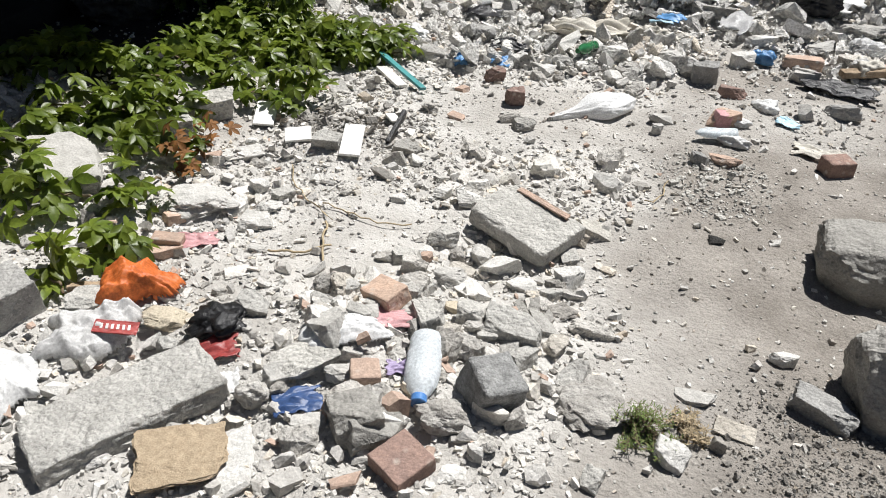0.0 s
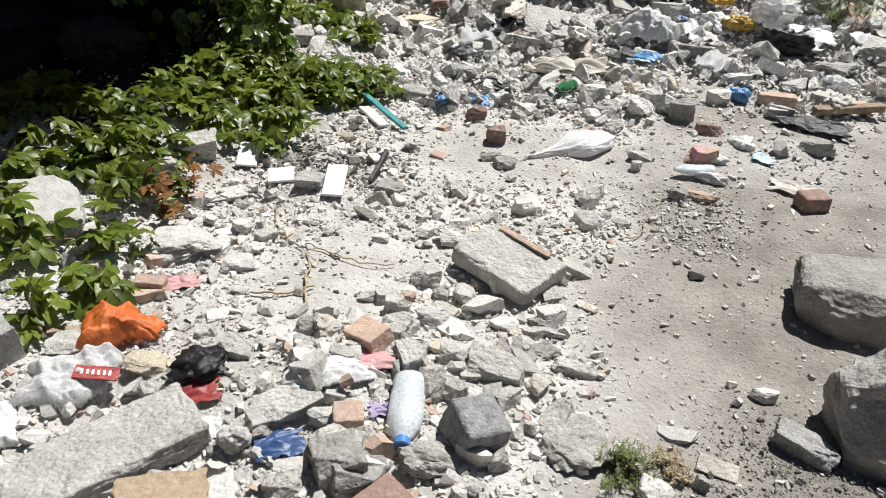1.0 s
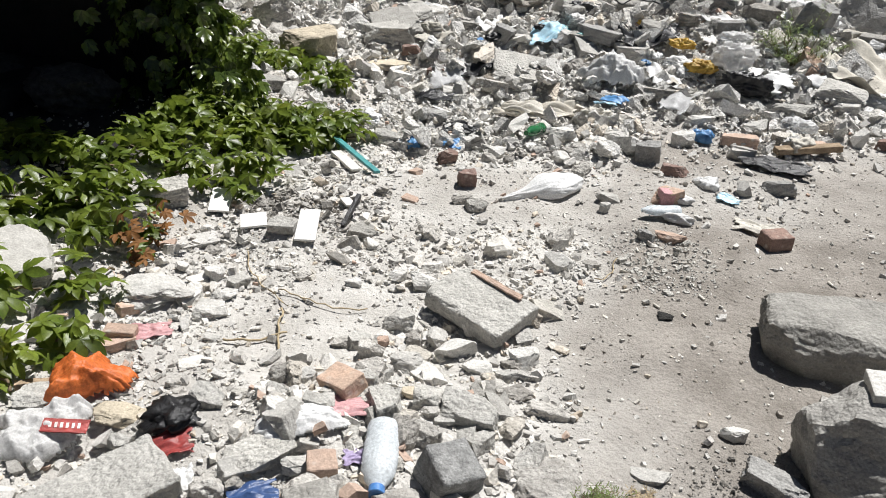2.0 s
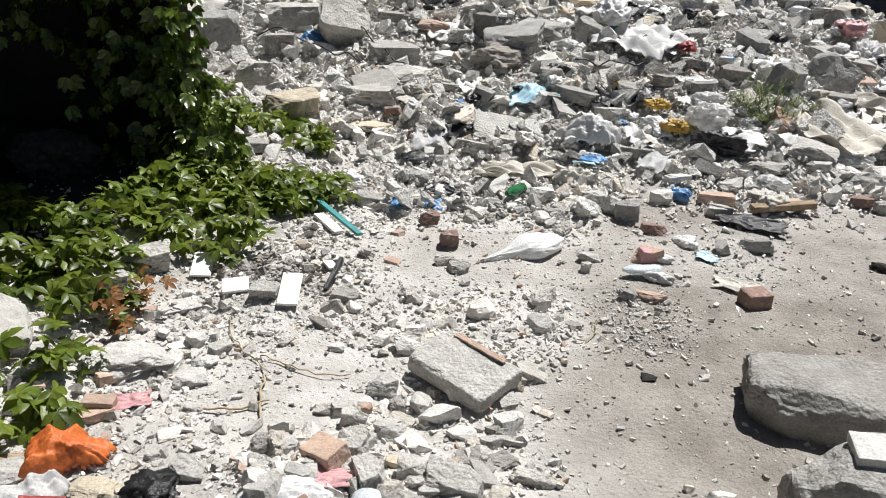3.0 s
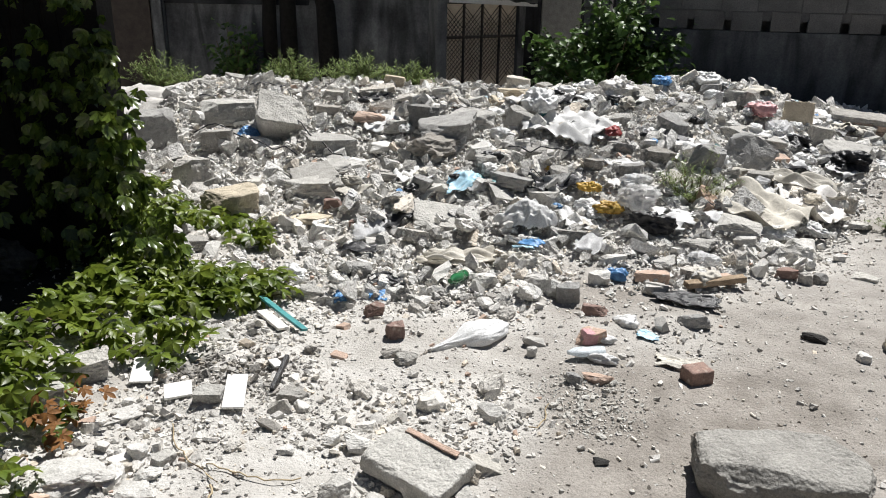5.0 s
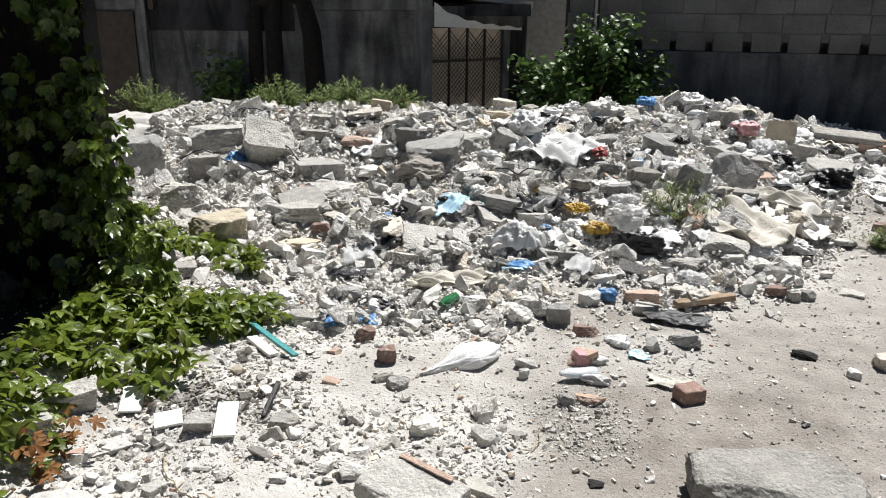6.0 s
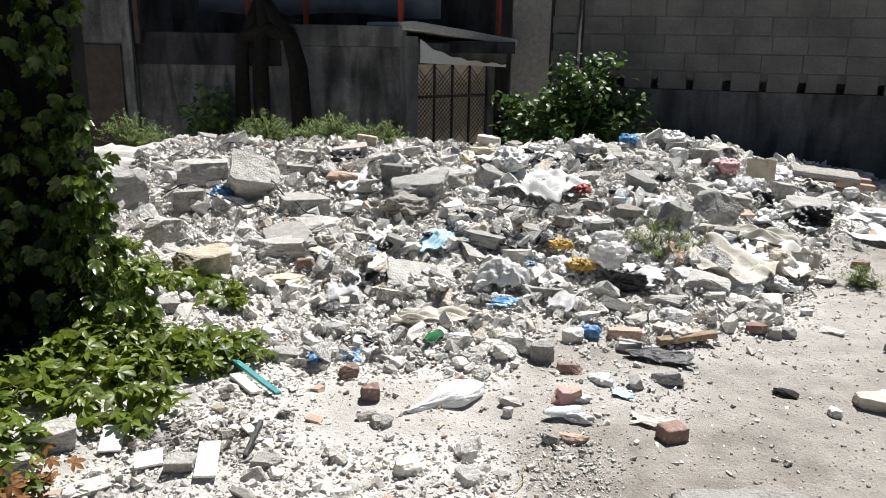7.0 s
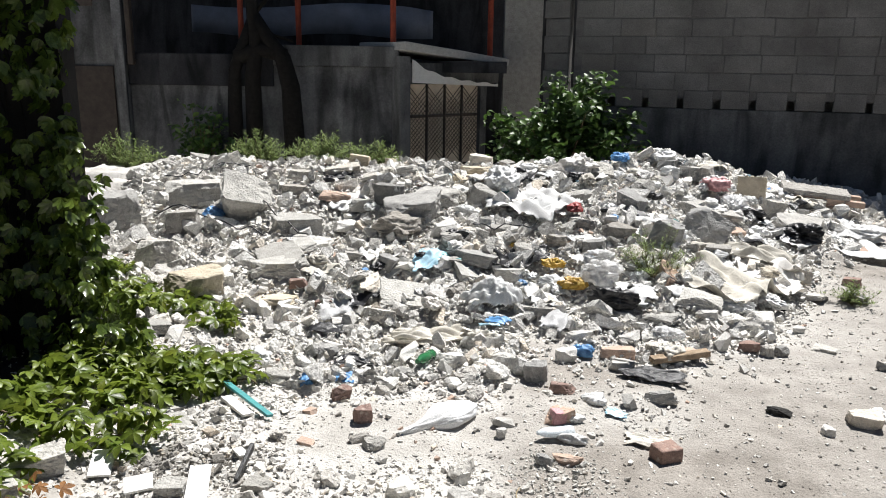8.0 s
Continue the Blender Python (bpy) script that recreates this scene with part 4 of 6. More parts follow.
stone("rubble_rock", "block", -0.78, 7.00, 0.196, 0.147, 0.104, -1, 452, YELLOW_STONE, "yellowish sandstone block on the heap crest")
stone("rubble_rock", "rock", -0.49, 6.98, 0.114, 0.085, 0.079, -7, 453, YELLOW_STONE, "yellowish sandstone lump on the heap crest")
stone("plaster_piece", "block", 0.33, 6.96, 0.225, 0.169, 0.140, -11, 454, PALE, "whitish plaster block on the heap crest")
stone("concrete_chunk", "slab", 1.34, 6.60, 0.205, 0.174, 0.156, -0, 456, CONCRETE, "grey broken concrete slab piece on the heap crest", (30, 10))
stone("plaster_piece", "rock", -0.87, 5.22, 0.205, 0.154, 0.075, 21, 457, PALE, "whitish plaster lump on the rubble heap")
stone("concrete_chunk", "slab", -0.63, 5.06, 0.222, 0.189, 0.050, -12, 458, CONCRETE, "grey broken concrete slab piece on the rubble heap")
stone("plaster_piece", "slab", -2.01, 6.17, 0.193, 0.164, 0.082, 38, 459, PALE, "whitish plaster slab piece on the rubble heap")
stone("plaster_piece", "slab", -1.55, 6.45, 0.331, 0.282, 0.059, 5, 460, PALE, "whitish plaster slab piece on the heap crest")
stone("concrete_chunk", "block", -1.18, 6.28, 0.242, 0.097, 0.080, 20, 461, CONCRETE, "grey broken concrete block on the rubble heap")
stone("rubble_rock", "slab", -0.91, 6.81, 0.325, 0.276, 0.055, 12, 462, ROCK, "beige broken mortar slab piece on the heap crest")
stone("plaster_piece", "rock", -0.57, 6.33, 0.235, 0.096, 0.078, -8, 463, PALE, "whitish plaster lump on the heap crest")
stone("concrete_chunk", "block", -1.20, 6.07, 0.203, 0.152, 0.082, 1, 464, DARK_CONCRETE, "dark grey concrete block on the rubble heap")
stone("concrete_chunk", "slab", -0.36, 6.79, 0.250, 0.212, 0.066, -10, 465, CONCRETE, "grey broken concrete slab piece on the heap crest")
stone("concrete_chunk", "rock", 1.06, 5.84, 0.217, 0.163, 0.104, 7, 466, CONCRETE, "grey broken concrete lump on the rubble heap")
stone("concrete_chunk", "block", 1.38, 5.59, 0.229, 0.172, 0.128, -25, 467, DARK_CONCRETE, "dark grey concrete block on the rubble heap", (14, 20))
stone("concrete_chunk", "rock", 1.55, 5.92, 0.219, 0.164, 0.117, 7, 468, CONCRETE, "grey broken concrete lump on the rubble heap")
stone("concrete_chunk", "block", 2.04, 6.98, 0.181, 0.135, 0.152, -26, 469, DARK_CONCRETE, "dark grey concrete block on the heap crest")
stone("concrete_chunk", "rock", 2.16, 6.61, 0.220, 0.165, 0.126, -38, 470, CONCRETE, "grey broken concrete lump on the heap crest")
stone("concrete_chunk", "rock", 0.54, 4.80, 0.182, 0.136, 0.069, 15, 471, CONCRETE, "grey broken concrete lump on the rubble heap")
stone("plaster_piece", "rock", 0.01, 4.64, 0.106, 0.080, 0.073, 17, 472, PALE, "whitish plaster lump on the rubble heap")
stone("plaster_piece", "rock", 0.70, 4.37, 0.084, 0.063, 0.068, -16, 473, PALE, "whitish plaster lump on the rubble heap")
stone("concrete_chunk", "block", 0.55, 4.01, 0.170, 0.109, 0.056, -27, 474, CONCRETE, "grey broken concrete block on the rubble heap")
stone("plaster_piece", "rock", 0.98, 3.71, 0.130, 0.079, 0.043, 6, 475, PALE, "whitish plaster lump on the rubble heap")
stone("rubble_rock", "rock", 0.38, 3.74, 0.102, 0.077, 0.044, -6, 476, ROCK, "beige broken mortar lump on the rubble heap")
stone("plaster_piece", "rock", -0.08, 3.35, 0.093, 0.069, 0.037, 7, 477, PALE, "whitish plaster lump in the loose rubble")
stone("rubble_rock", "rock", 1.68, 4.02, 0.140, 0.105, 0.053, -2, 478, ROCK, "beige broken mortar lump on the rubble heap")
stone("plaster_piece", "slab", -0.55, 4.09, 0.189, 0.161, 0.029, 26, 479, PALE, "whitish plaster slab piece on the rubble heap")
stone("concrete_chunk", "slab", -0.22, 4.70, 0.161, 0.137, 0.055, -2, 480, CONCRETE, "grey broken concrete slab piece on the rubble heap")
stone("plaster_piece", "rock", 0.30, 4.19, 0.145, 0.097, 0.048, 4, 481, PALE, "whitish plaster lump on the rubble heap")
stone("plaster_piece", "rock", 0.71, 3.70, 0.145, 0.058, 0.048, -10, 482, PALE, "whitish plaster lump on the rubble heap")
stone("concrete_chunk", "block", 1.80, 4.86, 0.165, 0.124, 0.092, -19, 483, CONCRETE, "grey broken concrete block on the rubble heap")
stone("rubble_rock", "rock", 1.40, 4.71, 0.143, 0.108, 0.071, -13, 484, ROCK, "beige broken mortar lump on the rubble heap")
stone("concrete_chunk", "rock", 0.98, 5.23, 0.165, 0.124, 0.077, -26, 485, DARK_CONCRETE, "dark grey concrete lump on the rubble heap")
stone("concrete_chunk", "block", 3.42, 6.97, 0.233, 0.175, 0.096, -40, 486, CONCRETE, "grey broken concrete block on the heap crest")
stone("plaster_piece", "slab", -0.72, 5.57, 0.209, 0.178, 0.074, 21, 487, PALE, "whitish plaster slab piece on the rubble heap")
stone("concrete_chunk", "rock", -0.52, 5.37, 0.130, 0.097, 0.081, -11, 488, CONCRETE, "grey broken concrete lump on the rubble heap")
stone("concrete_chunk", "rock", 0.07, 4.90, 0.156, 0.117, 0.095, 19, 489, CONCRETE, "grey broken concrete lump on the rubble heap")
stone("concrete_chunk", "block", 0.39, 5.18, 0.175, 0.132, 0.077, 13, 490, CONCRETE, "grey broken concrete block on the rubble heap")
stone("concrete_chunk", "block", -1.30, 1.15, 0.156, 0.117, 0.124, 68, 600, DARK_CONCRETE, "dark grey concrete block in the loose rubble")
stone("rubble_rock", "lump", -0.62, 1.05, 0.077, 0.058, 0.072, 17, 601, ROCK, "beige broken mortar lump in the loose rubble")
stone("rubble_rock", "rock", -0.57, 1.08, 0.044, 0.033, 0.036, 24, 602, ROCK, "beige broken mortar lump in the loose rubble")
stone("concrete_chunk", "rock", -0.38, 1.43, 0.077, 0.057, 0.071, 0, 603, CONCRETE, "grey broken concrete lump in the loose rubble")
stone("rubble_rock", "rock", -0.26, 1.44, 0.053, 0.039, 0.025, -8, 604, YELLOW_STONE, "yellowish sandstone lump in the loose rubble")
stone("concrete_chunk", "block", -0.21, 1.39, 0.075, 0.056, 0.048, -5, 605, CONCRETE, "grey broken concrete block in the loose rubble")
stone("rubble_rock", "rock", -0.24, 1.33, 0.054, 0.040, 0.036, 21, 606, ROCK, "beige broken mortar lump in the loose rubble")
stone("concrete_chunk", "rock", -0.21, 1.27, 0.046, 0.034, 0.038, 18, 607, CONCRETE, "grey broken concrete lump in the loose rubble")
stone("rubble_rock", "rock", -0.41, 1.61, 0.076, 0.057, 0.055, -1, 608, ROCK, "beige broken mortar lump in the loose rubble")
stone("rubble_rock", "rock", -0.49, 1.66, 0.085, 0.037, 0.028, 23, 609, ROCK, "beige broken mortar lump in the loose rubble")
stone("plaster_piece", "rock", -0.26, 1.77, 0.087, 0.063, 0.029, 6, 610, PALE, "whitish plaster lump in the loose rubble")
stone("plaster_piece", "rock", -0.32, 2.00, 0.125, 0.058, 0.041, 11, 611, PALE, "whitish plaster lump in the loose rubble")
stone("plaster_piece", "rock", -0.42, 2.03, 0.062, 0.047, 0.033, 26, 612, PALE, "whitish plaster lump in the loose rubble")
stone("plaster_piece", "rock", -1.00, 1.93, 0.065, 0.048, 0.044, 18, 613, PALE, "whitish plaster lump in the loose rubble")
stone("rubble_rock", "rock", -1.01, 1.89, 0.060, 0.039, 0.020, 18, 614, ROCK, "beige broken mortar lump in the loose rubble")
stone("plaster_piece", "rock", -0.92, 1.84, 0.076, 0.055, 0.025, 15, 615, PALE, "whitish plaster lump in the loose rubble")
stone("plaster_piece", "rock", -0.93, 1.75, 0.112, 0.084, 0.041, 7, 616, PALE, "whitish plaster lump in the loose rubble")
stone("plaster_piece", "slab", -1.17, 2.12, 0.196, 0.078, 0.030, 37, 617, PALE, "whitish plaster slab piece in the loose rubble")
stone("rubble_rock", "rock", 0.01, 1.62, 0.080, 0.032, 0.026, -2, 618, ROCK, "beige broken mortar lump in the loose rubble")
stone("plaster_piece", "slab", 0.32, 1.31, 0.093, 0.049, 0.014, -13, 619, PALE, "whitish plaster slab piece on the trodden soil")
stone("concrete_chunk", "rock", 0.36, 1.17, 0.037, 0.028, 0.035, -29, 620, DARK_CONCRETE, "dark grey concrete lump on the trodden soil")
stone("plaster_piece", "rock", -0.83, 0.89, 0.067, 0.037, 0.022, 35, 621, PALE, "whitish plaster lump in the loose rubble")
stone("plaster_piece", "rock", -0.86, 0.84, 0.050, 0.037, 0.018, 37, 622, PALE, "whitish plaster lump in the loose rubble")
stone("concrete_chunk", "rock", -0.74, 1.03, 0.034, 0.023, 0.011, 16, 623, DARK_CONCRETE, "dark grey concrete lump in the loose rubble")
stone("plaster_piece", "slab", -0.12, 1.00, 0.036, 0.030, 0.033, -6, 624, PALE, "whitish plaster slab piece in the loose rubble")
stone("rubble_rock", "rock", -0.06, 1.10, 0.051, 0.038, 0.048, 26, 625, ROCK, "beige broken mortar lump in the loose rubble")
stone("plaster_piece", "rock", -0.11, 1.62, 0.092, 0.057, 0.030, -2, 626, PALE, "whitish plaster lump in the loose rubble")
stone("brick_piece", "rock", -0.39, 1.68, 0.038, 0.028, 0.033, 32, 627, PINK_BRICK, "dusty pinkish brick lump in the loose rubble")
stone("rubble_rock", "rock", -0.72, 1.99, 0.057, 0.043, 0.029, 37, 628, ROCK, "beige broken mortar lump in the loose rubble")
stone("plaster_piece", "rock", -0.55, 1.97, 0.056, 0.042, 0.022, -4, 629, PALE, "whitish plaster lump in the loose rubble")
stone("rubble_rock", "rock", -0.30, 2.66, 0.096, 0.038, 0.032, 28, 630, ROCK, "beige broken mortar lump in the loose rubble")
stone("concrete_chunk", "rock", -0.24, 2.60, 0.090, 0.067, 0.041, 18, 631, CONCRETE, "grey broken concrete lump in the loose rubble")
stone("concrete_chunk", "rock", -0.61, 2.30, 0.117, 0.088, 0.051, 9, 632, CONCRETE, "grey broken concrete lump in the loose rubble")
stone("rubble_rock", "rock", -0.57, 1.31, 0.047, 0.035, 0.025, 4, 633, ROCK, "beige broken mortar lump in the loose rubble")
stone("concrete_chunk", "rock", -0.67, 1.35, 0.042, 0.031, 0.021, 10, 634, CONCRETE, "grey broken concrete lump in the loose rubble")
stone("brick_piece", "rock", -0.49, 1.28, 0.046, 0.034, 0.025, 15, 635, PINK_BRICK, "dusty pinkish brick lump in the loose rubble")
stone("plaster_piece", "rock", -0.87, 1.62, 0.048, 0.036, 0.016, 15, 636, PALE, "whitish plaster lump in the loose rubble")
stone("plaster_piece", "slab", -0.86, 1.48, 0.075, 0.055, 0.012, 30, 637, PALE, "whitish plaster slab piece in the loose rubble")
stone("brick_piece", "block", -1.10, 1.52, 0.109, 0.044, 0.036, 42, 638, PINK_BRICK, "dusty pinkish brick block in the loose rubble")
stone("plaster_piece", "rock", 0.24, 2.71, 0.046, 0.035, 0.041, 4, 639, PALE, "whitish plaster lump in the loose rubble")
stone("concrete_chunk", "rock", 0.38, 2.48, 0.068, 0.051, 0.044, -30, 640, DARK_CONCRETE, "dark grey concrete lump in the loose rubble")
stone("plaster_piece", "rock", 0.62, 3.50, 0.113, 0.085, 0.070, -15, 641, PALE, "whitish plaster lump on the rubble heap")
stone("concrete_chunk", "block", 0.44, 3.24, 0.114, 0.086, 0.104, -1, 642, DARK_CONCRETE, "dark grey concrete block in the loose rubble")
stone("plaster_piece", "rock", -0.22, 3.14, 0.084, 0.063, 0.044, 6, 643, PALE, "whitish plaster lump in the loose rubble")
stone("plaster_piece", "rock", 0.06, 3.38, 0.130, 0.098, 0.069, -1, 644, PALE, "whitish plaster lump in the loose rubble")
stone("brick_piece", "block", -0.43, 3.03, 0.083, 0.062, 0.071, 26, 647, BRICK, "broken red brick block in the loose rubble")
stone("brick_piece", "block", -0.31, 2.81, 0.078, 0.058, 0.073, 13, 648, BRICK, "broken red brick block in the loose rubble")
stone("plaster_piece", "rock", -0.51, 3.24, 0.080, 0.060, 0.054, 3, 649, PALE, "whitish plaster lump in the loose rubble")
stone("plaster_piece", "rock", -0.37, 3.25, 0.075, 0.056, 0.056, -1, 650, PALE, "whitish plaster lump in the loose rubble")

def fallen_brickwork(x, y, turn):
    """A toppled piece of wall: two courses of bricks under a cap of mortar."""
    thing = tagged(new("fallen_brickwork"), "toppled piece of dusty brick wall capped with mortar", "brickwork")
    thing.matrix_world = pose(x, y, gz(x, y) - 0.01, 5, 5, turn) @ Matrix.Scale(0.86, 4)
    part("mortar_cap", worn_box(0.68, 0.36, 0.06, 0.14, 71, 16, 0.7), ROCK, thing, "dusty crumbling mortar cap").matrix_basis = pose(-0.03, 0, 0.125)
    part("mortar_bed", worn_box(0.62, 0.32, 0.1, 0.06, 72, 10, 0.3), ROCK, thing).matrix_basis = pose(0, 0, 0.03)
    rnd = random.Random(9)
    me = bpy.data.meshes.new("brick")
    bm = box_bm(-0.095, 0.095, -0.05, 0.05, -0.03, 0.03, 0.006)
    bm.to_mesh(me)
    bm.free()
    me.materials.append(PINK_BRICK)
    for row in range(2):
        for side in (-1, 1):
            for k in range(3 + row % 2):
                ob = new("brick", me)
                ob.parent = thing
                ob.matrix_basis = pose(-0.31 + 0.205 * k + 0.05 * row, side * (0.135 + rnd.uniform(-0.008, 0.012)), 0.035 + 0.068 * row, rnd.uniform(-3, 3), rnd.uniform(-3, 3), rnd.uniform(-3, 3))


# ---- soft things ----
def bag(name, x, y, w, d, h, turn, seed, mat, label, category, tail=0.0):
    """A crumpled plastic bag: a lump of sharp folds."""
    bm = bmesh.new()
    bmesh.ops.create_icosphere(bm, subdivisions=5 if w > 0.15 else 4, radius=0.5)
    s = Vector((seed * 5.1, seed * 2.3, seed * 1.7))
    for v in bm.verts:
        c = v.co.copy()
        f = 1.0 - abs(noise.noise(c * 2.6 + s)) * 0.55 - abs(noise.noise(c * 6.5 + s)) * 0.34 - abs(noise.noise(c * 14 + s)) * 0.16 + noise.noise(c * 1.6 - s) * 0.45
        if tail:
            f = 1.0 - abs(noise.noise(c * 3 + s)) * 0.2 - abs(noise.noise(c * 9 + s)) * 0.1
        v.co = c * max(0.35, f)
        v.co.z = max(v.co.z, -0.22 + 0.06 * noise.noise(c * 5 + s))
    lo = Vector([min(v.co[i] for v in bm.verts) for i in range(3)])
    hi = Vector([max(v.co[i] for v in bm.verts) for i in range(3)])
    for v in bm.verts:
        k = 1 - tail * float(step(0.6, 0.2, (v.co.x - lo.x) / (hi.x - lo.x)))
        v.co = Vector((((v.co.x - lo.x) / (hi.x - lo.x) - 0.5) * w, ((v.co.y - lo.y) / (hi.y - lo.y) - 0.5) * d * k, (v.co.z - lo.z) / (hi.z - lo.z) * h * (0.4 + 0.6 * k)))
    ob = part(name, bm, mat, smooth=True)
    ob.matrix_world = pose(x, y, gz(x, y) - 0.06 * h + bed(x, y), 0, 0, turn)
    return tagged(ob, label, category)


def sheet(name, x, y, w, d, h, turn, seed, mat, label, category, n=36):
    """A crumpled sheet with a torn outline, lying over the ground."""
    bm = bmesh.new()
    bmesh.ops.create_grid(bm, x_segments=n, y_segments=n, size=0.5)
    s = Vector((seed * 3.3, seed * 1.9, seed))
    gone = []
    for v in bm.verts:
        c = v.co.copy()
        r = max(abs(c.x), abs(c.y)) + 0.22 * noise.noise(c * 3.5 + s)
        if r > 0.47:
            gone.append(v)
        fold = abs(noise.noise(Vector((c.x * 2.5, c.y * 4.5, 0)) + s)) * 0.8 + abs(noise.noise(Vector((c.x * 4, c.y * 9, 0)) + s)) * 0.22 + noise.noise(c * 1.5 + s) * 0.55
        wob = noise.noise_vector(c * 5 + s) * 0.06
        v.co = Vector(((c.x + wob.x) * w * 1.15, (c.y + wob.y) * d * 1.15, max(0.0, fold) * h))
    bmesh.ops.delete(bm, geom=gone, context="VERTS")
    bmesh.ops.delete(bm, geom=[v for v in bm.verts if not v.link_faces], context="VERTS")
    rot = Matrix.Rotation(radians(turn), 3, "Z")
    z0 = gz(x, y)
    for v in bm.verts:
        q = rot @ v.co
        v.co.z += 0.7 * (gz(x + q.x, y + q.y) - z0) + 0.004
    ob = part(name, bm, mat, smooth=True)
    ob.matrix_world = pose(x, y, z0 + 0.006 + bed(x, y), 0, 0, turn)
    ob.modifiers.new("thick", "SOLIDIFY").thickness = 0.0015
    return tagged(ob, label, category)


def drape(name, x, y, w, d, h, turn, seed, mat, label, category, folds=7, sharp=0.35, n=64):
    """A soft bag slumped into a mound: a rounded body with long folds and a loose hem on the ground."""
    bm = bmesh.new()
    bmesh.ops.create_grid(bm, x_segments=n, y_segments=n, size=1.0)
    s = Vector((seed * 2.7, seed * 4.1, seed))
    gone = []
    for v in bm.verts:
        c = v.co.copy()
        g = math.atan2(c.y, c.x)
        r = c.length / (0.86 + 0.2 * noise.noise(Vector((math.cos(g) * 1.4, math.sin(g) * 1.4, seed))) + 0.07 * noise.noise(Vector((math.cos(g) * 5, math.sin(g) * 5, seed + 4))))
        if r > 1.0:
            gone.append(v)
        body = max(0.0, 1 - r ** 2.2) ** 0.7
        warp = c + noise.noise_vector(c * 1.3 + s) * 0.35
        ridge = (1 - abs(noise.noise(Vector((warp.x * folds * 0.45, warp.y * folds * 0.18, 1)) + s)) * 2) * 0.5 + (1 - abs(noise.noise(Vector((warp.x * folds * 0.2, warp.y * folds * 0.6, 7)) + s)) * 2) * 0.3
        crease = abs(noise.noise(warp * folds * 0.9 + s)) * 0.3 + abs(noise.noise(warp * folds * 2.1 + s)) * 0.22
        z = body * (0.62 + 0.3 * noise.noise(c * 1.2 + s)) + sharp * (ridge - crease) * min(1.0, 0.25 + 1.2 * body)
        v.co = Vector((warp.x * w * 0.55, warp.y * d * 0.55, max(0.02 + 0.05 * noise.noise(c * 6 + s), z) * h))
    bmesh.ops.delete(bm, geom=gone, context="VERTS")
    bmesh.ops.delete(bm, geom=[v for v in bm.verts if not v.link_faces], context="VERTS")
    rot = Matrix.Rotation(radians(turn), 3, "Z")
    z0 = gz(x, y)
    for v in bm.verts:
        q = rot @ v.co
        v.co.z += 0.7 * (gz(x + q.x, y + q.y) - z0)
    ob = part(name, bm, mat, smooth=True)
    ob.matrix_world = pose(x, y, z0 + 0.008 + bed(x, y), 0, 0, turn)
    ob.modifiers.new("thick", "SOLIDIFY").thickness = 0.0012
    return tagged(ob, label, category)


def tube(name, pts, radius, mat, parent=None, label="", taper=1.0, sides=7):
    """A bent tube through points: cable, stem, twig or trunk."""
    verts, faces = [], []
    pts = [Vector(p) for p in pts]
    for i, p in enumerate(pts):
        t = (pts[min(i + 1, len(pts) - 1)] - pts[max(i - 1, 0)]).normalized()
        a = t.orthogonal().normalized()
        b = t.cross(a)
        r = radius * (1 + (taper - 1) * i / (len(pts) - 1))
        for k in range(sides):
            g = 2 * math.pi * k / sides
            verts.append(p + (a * math.cos(g) + b * math.sin(g)) * r)
    for i in range(len(pts) - 1):
        for k in range(sides):
            j = (k + 1) % sides
            faces.append((i * sides + k, i * sides + j, (i + 1) * sides + j, (i + 1) * sides + k))
    faces.append(tuple(range(sides))[::-1])
    faces.append(tuple((len(pts) - 1) * sides + k for k in range(sides)))
    return mesh_ob(name, verts, faces, mat, parent, True, label)


def wander(x, y, z, dx, dy, steps, seed, wiggle=0.5, lift=0.01, follow=True):
    """Points of a line that creeps over the ground."""
    rnd = random.Random(seed)
    a = math.atan2(dy, dx)
    length = math.hypot(dx, dy) / steps
    pts = []
    for _ in range(steps + 1):
        pts.append((x, y, (gz(x, y) if follow else z) + lift + 0.01 * rnd.random()))
        a += rnd.uniform(-wiggle, wiggle)
        x, y = x + math.cos(a) * length, y + math.sin(a) * length
    return pts



# ---- bags, sheets and scraps ----
drape("orange_bag", -1.06, 1.33, 0.25, 0.17, 0.09, 30, 5, ORANGE, "crumpled orange plastic bag beside the slab", "bag", 5.5, 0.4)
drape("clear_bag", -1.075, 1.145, 0.25, 0.17, 0.085, 43, 1, GREY_BAG, "crumpled clear plastic bag with red print", "bag")
drape("white_bag", -1.17, 0.95, 0.17, 0.24, 0.06, 49, 2, WHITE_BAG, "crumpled bluish white plastic bag behind the slab", "bag")
bag("black_bag", -0.79, 1.23, 0.147, 0.118, 0.056, 33, 3, BLACK_BAG, "crumpled black plastic bag on the rubble", "bag")
drape("white_sheet", -0.485, 1.24, 0.2, 0.1, 0.035, 14, 4, WHITE_BAG, "crumpled white plastic sheet among the stones", "sheet")
sheet("wrapper", -0.52, 1.06, 0.096, 0.068, 0.012, 26, 5, BLUE_PRINT, "torn dark blue wrapper among the stones", "wrapper")
sheet("wrapper", -0.33, 1.18, 0.048, 0.043, 0.012, 16, 6, PURPLE, "small torn purple and white wrapper", "wrapper")
sheet("plastic_scrap", -0.39, 1.32, 0.131, 0.066, 0.014, 17, 7, PINK, "torn pink and white plastic scrap", "scrap")
sheet("plastic_scrap", -0.76, 1.16, 0.095, 0.073, 0.012, 33, 8, RED_PLASTIC, "dusty dark red plastic scrap beside the slab", "scrap")
